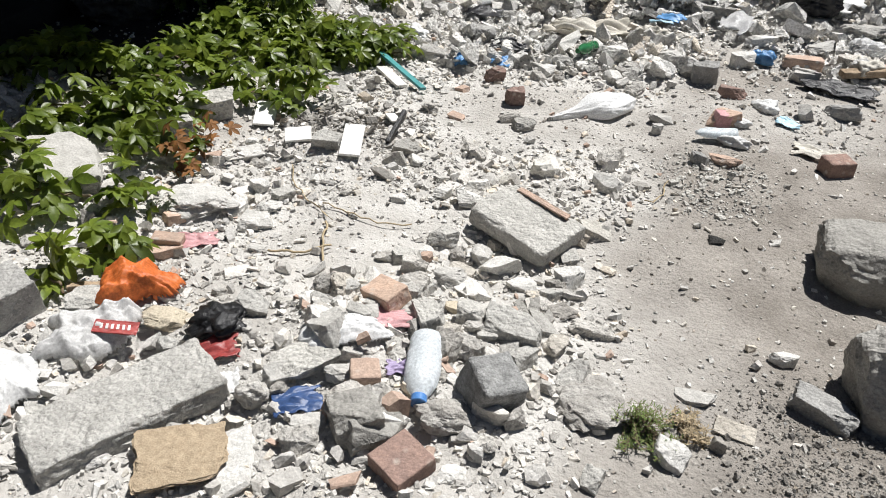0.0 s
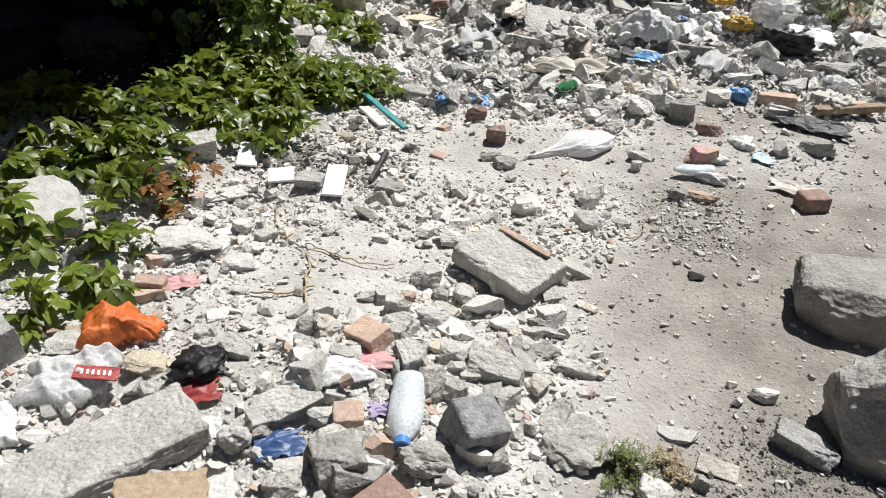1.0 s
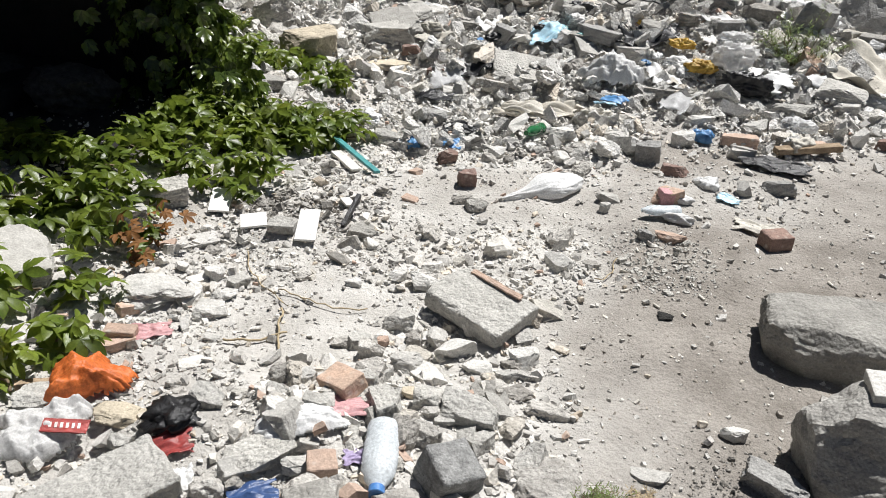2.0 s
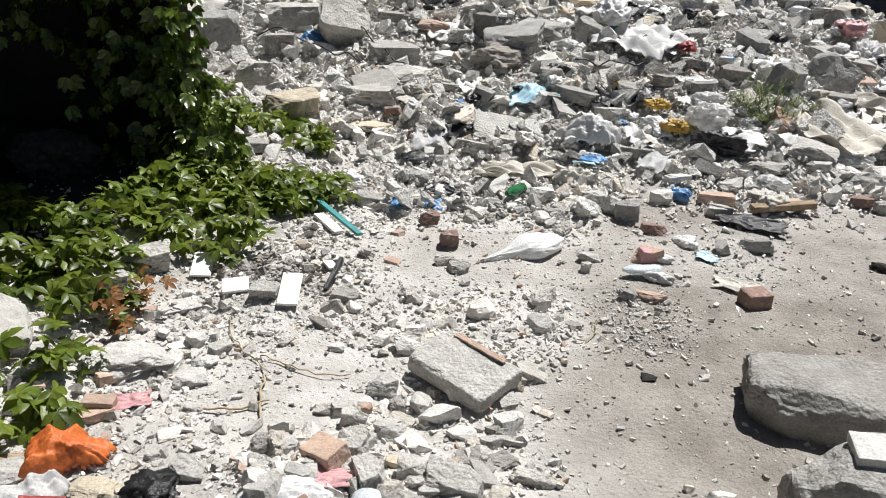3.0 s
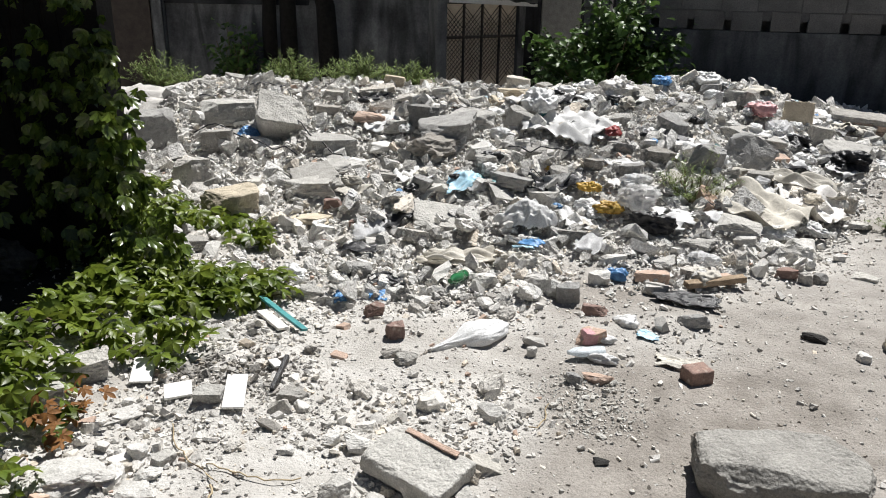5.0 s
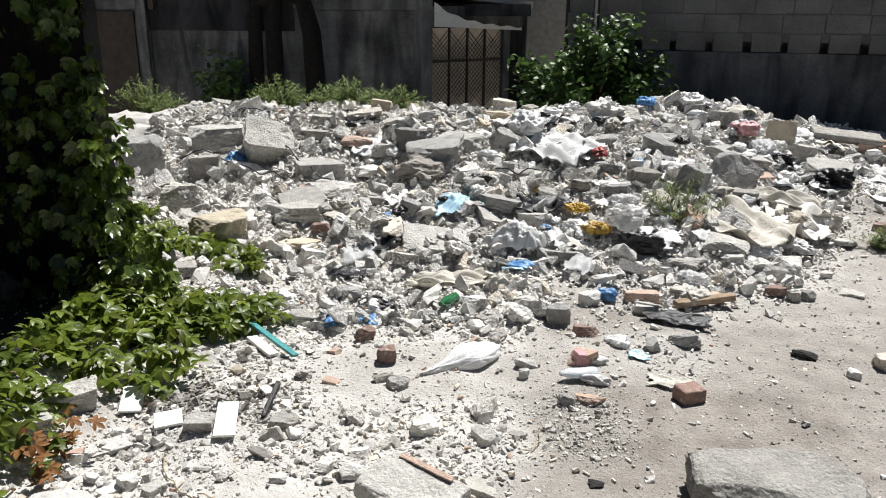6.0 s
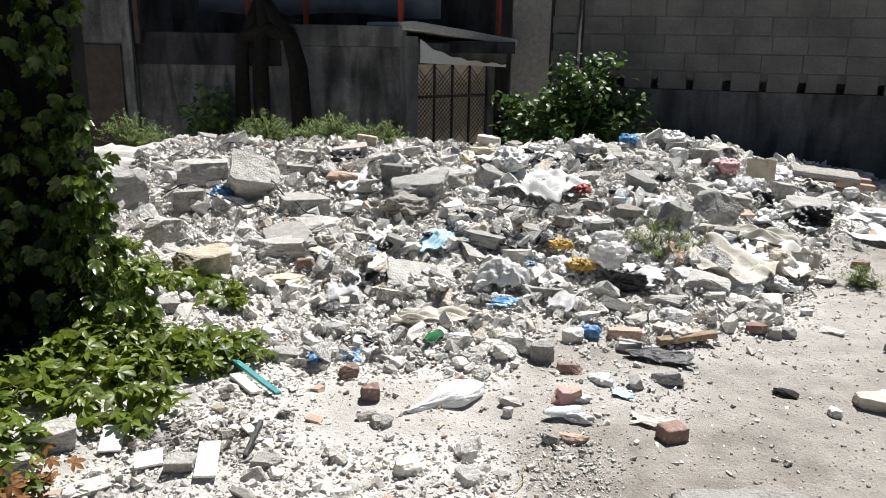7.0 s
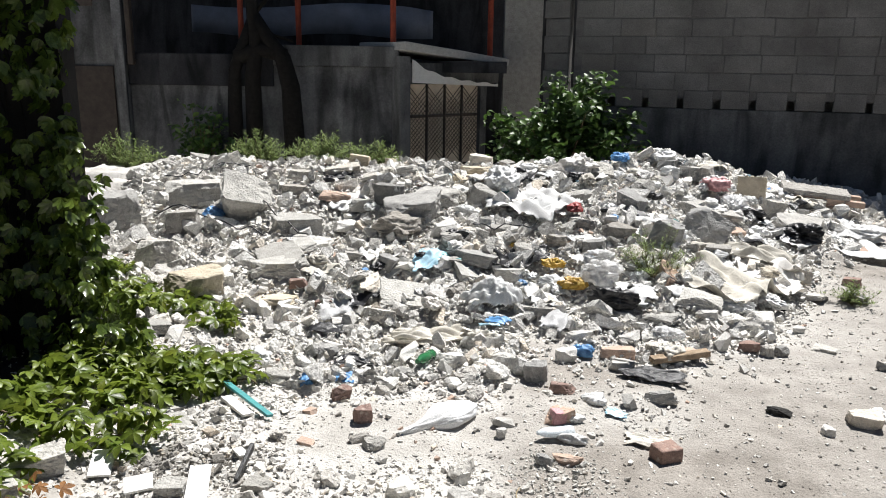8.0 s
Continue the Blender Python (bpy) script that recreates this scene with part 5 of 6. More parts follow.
sheet("paper_scrap", -0.69, 1.09, 0.039, 0.056, 0.012, 33, 9, WHITE_BAG, "torn white paper scrap by the stones", "scrap")
bag("white_bag", 0.0, 2.815, 0.39, 0.17, 0.08, 38, 10, WHITE_BAG, "twisted white plastic bag lying on the soil", "bag", 0.75)
sheet("plastic_scrap", -1.03, 1.59, 0.100, 0.073, 0.021, 33, 11, PINK, "crumpled pale pink plastic scrap", "scrap")
bag("clear_cup", -1.80, 1.98, 0.082, 0.117, 0.039, 42, 12, GREY_BAG, "crumpled clear plastic cup under the creeper", "cup")
sheet("plastic_scrap", -0.61, 3.22, 0.061, 0.086, 0.022, 11, 13, BLUE_BAG, "crumpled bright blue plastic scrap", "scrap")
sheet("plastic_scrap", -0.44, 3.24, 0.083, 0.099, 0.024, 8, 14, BLUE_BAG, "crumpled bright blue plastic scrap", "scrap")
sheet("plastic_scrap", -0.41, 3.39, 0.176, 0.089, 0.038, 7, 15, BLACK_BAG, "torn black plastic sheet on the rubble", "scrap")
sheet("cloth", -0.07, 3.76, 0.346, 0.148, 0.081, 1, 16, CREAM_CLOTH, "stiff dirty cream cloth on the rubble", "cloth")
bag("plastic_scrap", 0.53, 2.83, 0.134, 0.058, 0.035, -10, 17, WHITE_BAG, "torn white plastic at the path edge", "scrap")
sheet("plastic_scrap", 0.73, 2.90, 0.08, 0.06, 0.016, -14, 18, CYAN_SHEET, "pale blue plastic scrap at the path edge", "scrap")
bag("plastic_scrap", 0.51, 2.65, 0.127, 0.068, 0.042, -10, 19, WHITE_BAG, "crumpled white plastic on the path edge", "scrap")
sheet("paper_scrap", 0.81, 2.68, 0.158, 0.090, 0.023, -16, 20, CREAM_CLOTH, "crumpled striped paper beside the brick", "scrap")
bag("plastic_scrap", 0.66, 3.01, 0.116, 0.099, 0.044, -12, 21, WHITE_BAG, "crumpled white plastic at the heap foot", "scrap")
bag("plastic_scrap", 0.69, 3.57, 0.107, 0.072, 0.051, -11, 22, BLUE_BAG, "crumpled blue plastic at the heap foot", "scrap")
sheet("plastic_sheet", 0.99, 3.30, 0.270, 0.134, 0.039, -16, 23, BLACK_BAG, "torn dark plastic sheet at the heap foot", "sheet")
sheet("white_sheet", 0.68, 5.6, 0.56, 0.6, 0.14, -30, 24, WHITE_BAG, "large crumpled white plastic sheet on the heap", "sheet")
bag("white_bag", 0.46, 5.88, 0.3, 0.4, 0.18, -5, 25, WHITE_BAG, "crumpled white bag on the heap crest", "bag")
bag("plastic_scrap", 0.96, 5.48, 0.129, 0.184, 0.061, -10, 26, RED_PLASTIC, "crumpled red plastic on the heap", "scrap")
bag("plastic_scrap", 0.77, 4.30, 0.191, 0.087, 0.078, -10, 27, YELLOW_BAG, "crumpled yellow plastic on the heap", "scrap")
bag("plastic_scrap", 0.69, 4.58, 0.165, 0.102, 0.063, -8, 28, YELLOW_BAG, "dirty yellow plastic on the heap", "scrap")
bag("clear_bag", 0.95, 4.38, 0.261, 0.263, 0.149, -12, 29, GREY_BAG, "crumpled clear and white bag on the heap", "bag")
bag("black_bag", 0.95, 4.01, 0.292, 0.141, 0.134, -13, 30, BLACK_BAG, "crumpled black bin bag on the heap", "bag")
drape("white_bag", 0.3, 4.11, 0.38, 0.2, 0.15, -4, 31, WHITE_BAG, "torn white plastic bag on the heap", "bag")
sheet("plastic_sheet", 0.50, 4.69, 0.297, 0.231, 0.064, -6, 32, BLACK_BAG, "torn black plastic sheet on the heap", "sheet")
sheet("cloth", 1.7, 4.4, 0.42, 0.5, 0.14, -35, 33, CREAM_CLOTH, "dirty cream cloth draped over the heap", "cloth")
sheet("white_sheet", 2.1, 4.68, 0.42, 0.5, 0.12, -24, 34, WHITE_BAG, "crumpled white plastic sheet on the heap", "sheet")
sheet("cloth", 2.05, 5.0, 0.6, 0.34, 0.13, -23, 35, CREAM_CLOTH, "dusty pale cloth over the stones", "cloth")
bag("black_bag", 2.72, 5.75, 0.401, 0.427, 0.153, -25, 36, BLACK_BAG, "crumpled black bag at the heap foot", "bag")
bag("white_bag", 3.49, 6.29, 0.530, 0.342, 0.126, -29, 37, WHITE_BAG, "crumpled white plastic bag beside the heap", "bag")
sheet("white_sheet", 3.26, 5.73, 0.370, 0.452, 0.053, -29, 38, WHITE_BAG, "flat crumpled white plastic beside the heap", "sheet")
bag("plastic_scrap", 2.22, 6.19, 0.264, 0.285, 0.126, -20, 39, PINK, "faded orange-pink plastic on the heap", "scrap")
bag("white_bag", 1.15, 6.51, 0.371, 0.457, 0.177, -10, 40, WHITE_BAG, "crumpled white and grey bags on the crest", "bag")
bag("blue_bag", 1.30, 6.67, 0.230, 0.328, 0.109, -11, 41, BLUE_BAG, "crumpled blue bag on the heap crest", "bag")
bag("blue_bag", 1.66, 7.20, 0.189, 0.231, 0.088, -13, 42, BLUE_BAG, "crumpled blue bag on the heap crest", "bag")
bag("black_bag", 1.11, 6.25, 0.218, 0.199, 0.087, -10, 43, BLACK_BAG, "crumpled black bag on the heap crest", "bag")
bag("white_bag", 2.04, 7.22, 0.331, 0.350, 0.127, -16, 44, WHITE_BAG, "crumpled white bag on the heap crest", "bag")
bag("clear_bag", 2.31, 6.01, 0.233, 0.332, 0.133, -21, 45, GREY_BAG, "crumpled clear plastic bag on the heap", "bag")
sheet("plastic_sheet", 2.42, 5.80, 0.137, 0.195, 0.068, -22, 46, BLACK_BAG, "black plastic between stones on the heap", "sheet")
sheet("plastic_scrap", -0.08, 4.72, 0.187, 0.211, 0.040, 1, 47, CYAN_SHEET, "pale blue plastic scrap on the heap", "scrap")
sheet("plastic_scrap", 0.04, 4.71, 0.150, 0.119, 0.032, -0, 48, TEAL, "teal plastic scrap on the heap", "scrap")
bag("plastic_scrap", -1.74, 5.67, 0.179, 0.136, 0.082, 17, 49, BLUE_BAG, "blue plastic between boulders on the heap", "scrap")
sheet("cloth", -0.09, 3.75, 0.373, 0.160, 0.070, 1, 50, CREAM_CLOTH, "dirty cream cloth at the heap foot", "cloth")
bag("plastic_scrap", 0.70, 3.55, 0.132, 0.070, 0.063, -11, 51, BLUE_BAG, "crumpled blue and black plastic", "scrap")
sheet("plastic_scrap", 0.26, 3.86, 0.111, 0.048, 0.024, -4, 52, CYAN_SHEET, "pale blue plastic scrap on the heap", "scrap")
bag("white_bag", 1.82, 2.91, 0.092, 0.132, 0.044, -32, 54, WHITE_BAG, "crumpled white plastic beside the block", "bag")

# ---- plants ----
def leaflet(length, width):
    u = ((0.0, 0.06), (0.3, 0.7), (0.6, 1.0), (0.82, 0.62), (1.0, 0.0))
    v, f = [], []
    for a, b in u:
        z = -0.3 * length * a * a
        v += [(-b * width / 2, a * length, z + 0.16 * b * width), (0, a * length, z), (b * width / 2, a * length, z + 0.16 * b * width)]
    for i in range(4):
        f += [(3 * i, 3 * i + 1, 3 * i + 4, 3 * i + 3), (3 * i + 1, 3 * i + 2, 3 * i + 5, 3 * i + 4)]
    return np.array(v), f


def palmate(size=1.0, spread=1.0):
    """A five-fingered creeper leaf of unit reach; a small spread lets the leaflets hang together."""
    vs, fs, base = [], [], 0
    for ang, ln in ((-105, 0.62), (-52, 0.86), (0, 1.0), (52, 0.86), (105, 0.62)):
        v, f = leaflet(ln * size, 0.47 * ln * size)
        a = radians(ang * spread)
        r = np.array([[math.cos(a), -math.sin(a), 0], [math.sin(a), math.cos(a), 0], [0, 0, 1]])
        vs.append(v @ r.T)
        fs += [tuple(i + base for i in q) for q in f]
        base += len(v)
    return np.concatenate(vs), fs


def leaves_object(name, places, proto, mat, parent, label=""):
    """Many leaves in one mesh; each place is a matrix with its size."""
    v, f = proto
    vs, fs, base = [], [], 0
    for m in places:
        a = np.array(m)
        vs.append(v @ a[:3, :3].T + a[:3, 3])
        fs += [tuple(i + base for i in q) for q in f]
        base += len(v)
    ob = mesh_ob(name, np.concatenate(vs).tolist(), fs, mat, parent, True, label)
    ob["kind"] = "stuff"
    return ob


def build_creeper():
    rnd = random.Random(12)
    creeper = tagged(new("creeper"), "lush green five-leaved creeper hanging and trailing over rubble", "creeper")
    near, far, red, hung = [], [], [], []
    lobes = ((-1.67, 1.76, 0.10, 0.20, 36), (-1.48, 1.55, 0.09, 0.16, 26), (-1.65, 2.03, 0.13, 0.16, 38), (-1.54, 2.12, 0.12, 0.16, 35), (-1.45, 2.21, 0.12, 0.14, 31), (-1.36, 1.95, 0.12, 0.13, 28),
             (-1.26, 1.66, 0.09, 0.09, 14), (-1.25, 1.30, 0.06, 0.05, 14), (-1.18, 1.43, 0.07, 0.06, 14), (-1.46, 2.90, 0.22, 0.26, 105), (-1.30, 3.10, 0.23, 0.24, 101), (-1.07, 3.15, 0.18, 0.20, 66),
             (-1.14, 2.60, 0.13, 0.14, 33), (-1.33, 2.50, 0.11, 0.12, 24), (-1.58, 2.84, 0.10, 0.22, 40), (-0.93, 3.20, 0.12, 0.12, 26), (-1.80, 4.20, 0.20, 0.25, 92), (-1.53, 4.10, 0.20, 0.20, 73),
             (-1.20, 3.86, 0.14, 0.12, 31), (-1.36, 3.00, 0.20, 0.20, 73), (-1.55, 3.30, 0.14, 0.26, 67), (-2.05, 4.50, 0.14, 0.28, 72), (-1.72, 2.35, 0.16, 0.14, 42), (-1.58, 2.58, 0.14, 0.14, 36), (-1.95, 2.30, 0.16, 0.20, 59), (-1.85, 1.55, 0.10, 0.14, 25))
    for cx, cy, rx, ry, n in lobes:
        for _ in range(n):
            g, r = rnd.uniform(0, 6.28), math.sqrt(rnd.random())
            x, y = cx + rx * r * math.cos(g), cy + ry * r * math.sin(g)
            z = gz(x, y) + rnd.uniform(0.04, 0.16) * (1.15 - 0.6 * r)
            m = pose(x, y, z, rnd.uniform(-58, 20), rnd.uniform(-40, 40), rnd.uniform(0, 360)) @ Matrix.Scale(rnd.uniform(0.05, 0.08), 4)
            (near if cy < 2.6 else far).append(m)
    for _ in range(26):
        x, y = rnd.gauss(-1.26, 0.05), rnd.gauss(2.0, 0.09)
        red.append(pose(x, y, gz(x, y) + rnd.uniform(0.03, 0.14), rnd.uniform(-40, 20), rnd.uniform(-30, 30), rnd.uniform(0, 360)) @ Matrix.Scale(rnd.uniform(0.03, 0.05), 4))
    # hanging curtain
    made = 0
    while made < 1300:
        z = 2.45 * rnd.random()
        right = -1.38 - 0.13 * step(0.2, 0.6, z) - 0.08 * step(0.6, 1.2, z) + 0.035 * math.sin(z * 9)
        u = rnd.random() ** 1.7
        x = float(right) - 0.72 * u
        clump = float(vnoise(x, z, 0.16, 21)) + 0.35 * (1 - u) - 0.22 * u * (0.6 + float(step(1.2, 0.4, z)))
        if clump < 0.34 + 0.18 * rnd.random():
            continue
        made += 1
        y = 3.15 - 0.12 * u + rnd.uniform(-0.1, 0.14) + 0.3 * max(0.0, 0.25 - u) * rnd.random()
        hung.append(pose(x, y, z + gz(x, y), rnd.uniform(-125, -60), rnd.uniform(-35, 35), rnd.uniform(-75, 75)) @ pose(0, 0, 0, 0, 0, rnd.uniform(-40, 40)) @ Matrix.Scale(rnd.uniform(0.04, 0.075), 4))
    for _ in range(70):
        z = rnd.uniform(0.7, 2.4)
        x, y = rnd.uniform(-2.7, -1.9), rnd.uniform(2.75, 3.0)
        far.append(pose(x, y, z, rnd.uniform(-105, -60), rnd.uniform(-30, 30), rnd.uniform(-60, 60)) @ Matrix.Scale(rnd.uniform(0.04, 0.07), 4))
    proto = palmate()
    leaves_object("foliage", far, proto, LEAF, creeper)
    # The curtain uses the darkened leaf copy as its shade.
    leaves_object("hanging_foliage", hung, palmate(1.0, 0.55), LEAF_SHADED, creeper, "glossy hanging creeper leaves, colour darkened for shade")
    leaves_object("dry_foliage", red, proto, LEAF_RED, creeper, "reddish dry creeper leaves")
    me = bpy.data.meshes.new("leaf")
    me.from_pydata(proto[0].tolist(), [], proto[1])
    me.materials.append(LEAF_PART)
    me.polygons.foreach_set("use_smooth", [True] * len(me.polygons))
    rnd.shuffle(near)
    for m in near[:290]:
        ob = new("leaf", me)
        ob.parent = creeper
        ob.matrix_basis = m
    if len(near) > 290:
        leaves_object("foliage", near[290:], proto, LEAF, creeper)
    for k in range(10):
        x, y = rnd.uniform(-2.1, -1.75), 3.24 + rnd.uniform(-0.03, 0.03)
        pts = [(x + 0.05 * math.sin(i * 0.8 + k) + 0.004 * i * (k % 3), y + 0.02 * math.cos(i * 0.9 + k), 2.55 - i * 0.16) for i in range(16)]
        # Bark colour instead of stem colour paints these stems as shaded.
        tube("stem", pts, 0.004, BARK, creeper, sides=5)
    for k, (cx, cy, rx, ry, n) in enumerate(lobes):
        tube("stem", wander(cx - rx, cy - ry * 0.3, 0, 2 * rx, ry, 14, k, 0.35, 0.03), 0.004, STEM, creeper, sides=5)


build_creeper()


def weed(name, x, y, height, spread, stems, mat, label, seed, leaf=0.035, category="weed"):
    """A feathery weed: thin forking stems with narrow leaves."""
    rnd = random.Random(seed)
    plant = tagged(new(name), label, category)
    z = gz(x, y) - 0.01
    vs, fs, sv, sf = [], [], [], []

    def blade(p, d, ln, wd):
        side = d.cross(Vector((0, 0, 1)))
        if side.length < 1e-3:
            side = Vector((1, 0, 0))
        side = side.normalized() * wd
        i = len(vs)
        vs.extend([p - side * 0.3, p + d * ln * 0.5 - side, p + d * ln, p + d * ln * 0.5 + side])
        fs.append((i, i + 1, i + 2, i + 3))

    for _ in range(stems):
        a, out = rnd.uniform(0, 6.28), rnd.random() ** 0.7
        p = Vector((x + 0.15 * spread * math.cos(a), y + 0.15 * spread * math.sin(a), z))
        d = Vector((math.cos(a) * spread * out, math.sin(a) * spread * out, height * rnd.uniform(0.6, 1.0) * (1.1 - 0.5 * out)))
        n = 9
        prev = p
        for k in range(1, n + 1):
            u = k / n
            q = p + d * u + Vector((rnd.gauss(0, 0.012), rnd.gauss(0, 0.012), -0.12 * height * u * u * out))
            i = len(sv)
            for base in (prev, q):
                w = 0.0028 * (1.2 - u)
                sv.extend([base + Vector((w, 0, 0)), base + Vector((-w, w, 0)), base + Vector((0, -w, 0))])
            sf.extend([(i, i + 1, i + 4, i + 3), (i + 1, i + 2, i + 5, i + 4), (i + 2, i, i + 3, i + 5)])
            if u > 0.15:
                for _ in range(6):
                    b = rnd.uniform(0, 6.28)
                    dd = Vector((math.cos(b), math.sin(b), rnd.uniform(0.1, 0.9))).normalized()
                    blade(prev.lerp(q, rnd.random()), dd, leaf * rnd.uniform(0.6, 1.3), leaf * 0.1)
            prev = q
    mesh_ob("stem_tangle", [tuple(v) for v in sv], sf, STEM, plant)["kind"] = "stuff"
    mesh_ob("foliage", [tuple(v) for v in vs], fs, mat, plant)["kind"] = "stuff"
    return plant


def bush(x, y, z, rx, rz, count, seed):
    rnd = random.Random(seed)
    plant = tagged(new("bush"), "leafy green bush growing before the shaded walls", "bush")
    places = []
    tips = []
    for k in range(40):
        a, e = rnd.uniform(0, 6.28), rnd.uniform(0.3, 1.35)
        reach = rnd.uniform(0.75, 1.12)
        tip = Vector((x + rx * reach * math.cos(a) * math.cos(e), y + 0.7 * rx * reach * math.sin(a) * math.cos(e), z + rz * reach * math.sin(e)))
        base = Vector((x + rnd.uniform(-0.1, 0.1), y + rnd.uniform(-0.1, 0.1), z))
        mid = base.lerp(tip, 0.5) + Vector((0, 0, 0.12))
        tube("branch", [base, base.lerp(mid, 0.5) + Vector((0, 0, 0.04)), mid, mid.lerp(tip, 0.5) + Vector((0, 0, 0.05)), tip], 0.014, STEM, plant, "", 0.25, 6)
        tips.append((base, mid, tip))
    for _ in range(count):
        base, mid, tip = rnd.choice(tips)
        u = rnd.random() ** 0.6
        p = mid.lerp(tip, u) if rnd.random() < 0.78 else base.lerp(mid, rnd.random())
        p = p + Vector((rnd.gauss(0, 0.075), rnd.gauss(0, 0.075), rnd.gauss(0, 0.07)))
        places.append(Matrix.Translation(p) @ pose(0, 0, 0, rnd.uniform(-50, 35), rnd.uniform(-45, 45), rnd.uniform(0, 360)) @ Matrix.Scale(rnd.uniform(0.06, 0.11), 4))
    leaves_object("foliage", places, leaflet(1.0, 0.62), BUSH_LEAF, plant)


bush(1.33, 8.5, -0.1, 1.0, 1.32, 5600, 3)
bush(-3.05, 9.55, -0.7, 0.5, 1.5, 1500, 5)
bush(-0.85, 9.3, -0.7, 0.35, 1.1, 800, 6)
weed("weed", -3.15, 7.5, 0.36, 0.36, 60, WEED_LEAF, "pale green feathery weed behind the heap", 1, 0.05)
weed("weed", -1.83, 7.5, 0.38, 0.3, 60, WEED_LEAF, "pale green feathery weed behind the heap", 2, 0.05)
weed("weed", -1.2, 7.5, 0.36, 0.36, 80, WEED_LEAF, "pale green feathery weed behind the heap", 3, 0.05)
weed("weed", -0.72, 7.5, 0.32, 0.32, 60, WEED_LEAF, "pale green feathery weed behind the heap", 4, 0.05)
weed("weed", 1.32, 4.55, 0.34, 0.24, 34, WEED_LEAF, "sparse grey-green weed growing out of the heap", 5, 0.03)
weed("weed", 2.55, 4.5, 0.16, 0.16, 22, WEED_LEAF, "low grey-green weed at the heap edge", 6, 0.03)
weed("weed", 0.2, 1.17, 0.09, 0.075, 26, WEED_LEAF, "low dry green weed on the path", 7, 0.012)
weed("weed", 0.31, 1.2, 0.06, 0.05, 14, DEAD, "small dry straw weed on the path", 8, 0.014)


def dark_tree():
    """Old bare trunk in the shade before the terrace wall."""
    t = tagged(new("tree"), "dark bare forked tree trunk in the shade", "tree")
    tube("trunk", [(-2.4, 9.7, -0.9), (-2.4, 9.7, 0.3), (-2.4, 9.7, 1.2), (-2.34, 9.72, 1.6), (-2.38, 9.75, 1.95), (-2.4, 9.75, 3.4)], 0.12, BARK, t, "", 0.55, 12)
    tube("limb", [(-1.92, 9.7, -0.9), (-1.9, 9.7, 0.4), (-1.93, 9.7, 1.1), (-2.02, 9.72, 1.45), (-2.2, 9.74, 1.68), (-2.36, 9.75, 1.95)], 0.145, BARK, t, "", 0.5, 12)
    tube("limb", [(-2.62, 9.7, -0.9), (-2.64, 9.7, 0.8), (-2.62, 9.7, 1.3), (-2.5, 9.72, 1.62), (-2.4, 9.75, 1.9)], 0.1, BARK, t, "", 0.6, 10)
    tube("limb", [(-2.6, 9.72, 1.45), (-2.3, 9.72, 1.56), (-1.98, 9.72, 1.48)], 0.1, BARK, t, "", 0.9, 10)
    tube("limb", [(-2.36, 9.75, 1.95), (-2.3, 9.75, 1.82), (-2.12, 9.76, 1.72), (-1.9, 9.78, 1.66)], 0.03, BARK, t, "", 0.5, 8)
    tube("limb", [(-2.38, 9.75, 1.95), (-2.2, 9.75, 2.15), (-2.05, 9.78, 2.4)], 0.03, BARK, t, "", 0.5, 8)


dark_tree()

# ---- things near the path ----
def shaped(name, bm, mat, x, y, lift, rx, ry, rz, label, category, smooth=False):
    ob = part(name, bm, mat, smooth=smooth)
    ob.matrix_world = pose(x, y, gz(x, y) + lift, rx, ry, rz)
    return tagged(ob, label, category)


def worn_box(w, d, h, wear, seed, cuts=9, chips=0.0):
    """A box with rounded, broken edges and pitted faces, standing on z = 0."""
    bm = bmesh.new()
    bmesh.ops.create_cube(bm, size=1.0)
    bmesh.ops.subdivide_edges(bm, edges=bm.edges[:], cuts=cuts + 3, use_grid_fill=True)
    s = Vector((seed, seed * 2, 0))
    m = min(w, d, h)
    half = Vector((w / 2, d / 2, h / 2))
    for v in bm.verts:
        u = Vector([math.sin(v.co[k] * math.pi) / 2 for k in range(3)])
        c = Vector([2 * u[k] * half[k] for k in range(3)])
        r = m * (0.1 + chips * 0.9 * max(0.0, noise.noise(c * (0.7 / m) + s * 1.7) + 0.1))
        inner = Vector([max(-half[k] + min(r, half[k] * 0.9), min(half[k] - min(r, half[k] * 0.9), c[k])) for k in range(3)])
        out = c - inner
        if out.length > r:
            c = inner + out.normalized() * r
        n = noise.fractal(c * (1.3 / m) + s, 0.8, 2.1, 5) * wear * m
        c = c + noise.noise_vector(c * 70 + s) * 0.0011 + (out.normalized() if out.length > 1e-6 else Vector((0, 0, 0))) * n
        v.co = c + Vector((0, 0, h / 2))
    return bm


shaped("concrete_slab", worn_box(0.40, 0.18, 0.06, 0.09, 3, 22, 0.35), CONCRETE, -0.868, 0.965, -0.005, -2, -4, 49, "large pebbly grey concrete slab with broken corners", "slab")
shaped("concrete_slab", worn_box(0.29, 0.19, 0.06, 0.07, 8, 16, 0.8), CONCRETE, -0.14, 1.89, 0.004, 6, 5, -34, "grey concrete slab piece lying on white stones", "slab")
shaped("cinder_block", worn_box(0.105, 0.105, 0.095, 0.05, 5, 10, 0.15), CINDER, -0.13, 1.15, -0.01, 14, 10, 38, "tilted porous grey cinder block piece", "block")
shaped("paver", worn_box(0.096, 0.096, 0.042, 0.025, 6, 7, 0.1), BRICK, -0.257, 0.945, 0.0, 4, 3, -36, "square reddish clay paver on the rubble", "paver")
shaped("brick", worn_box(0.1, 0.075, 0.05, 0.025, 7, 7, 0.12), PINK_BRICK, -0.415, 1.395, 0.012, 8, -10, -32, "pale pink broken brick tilted on stones", "brick")
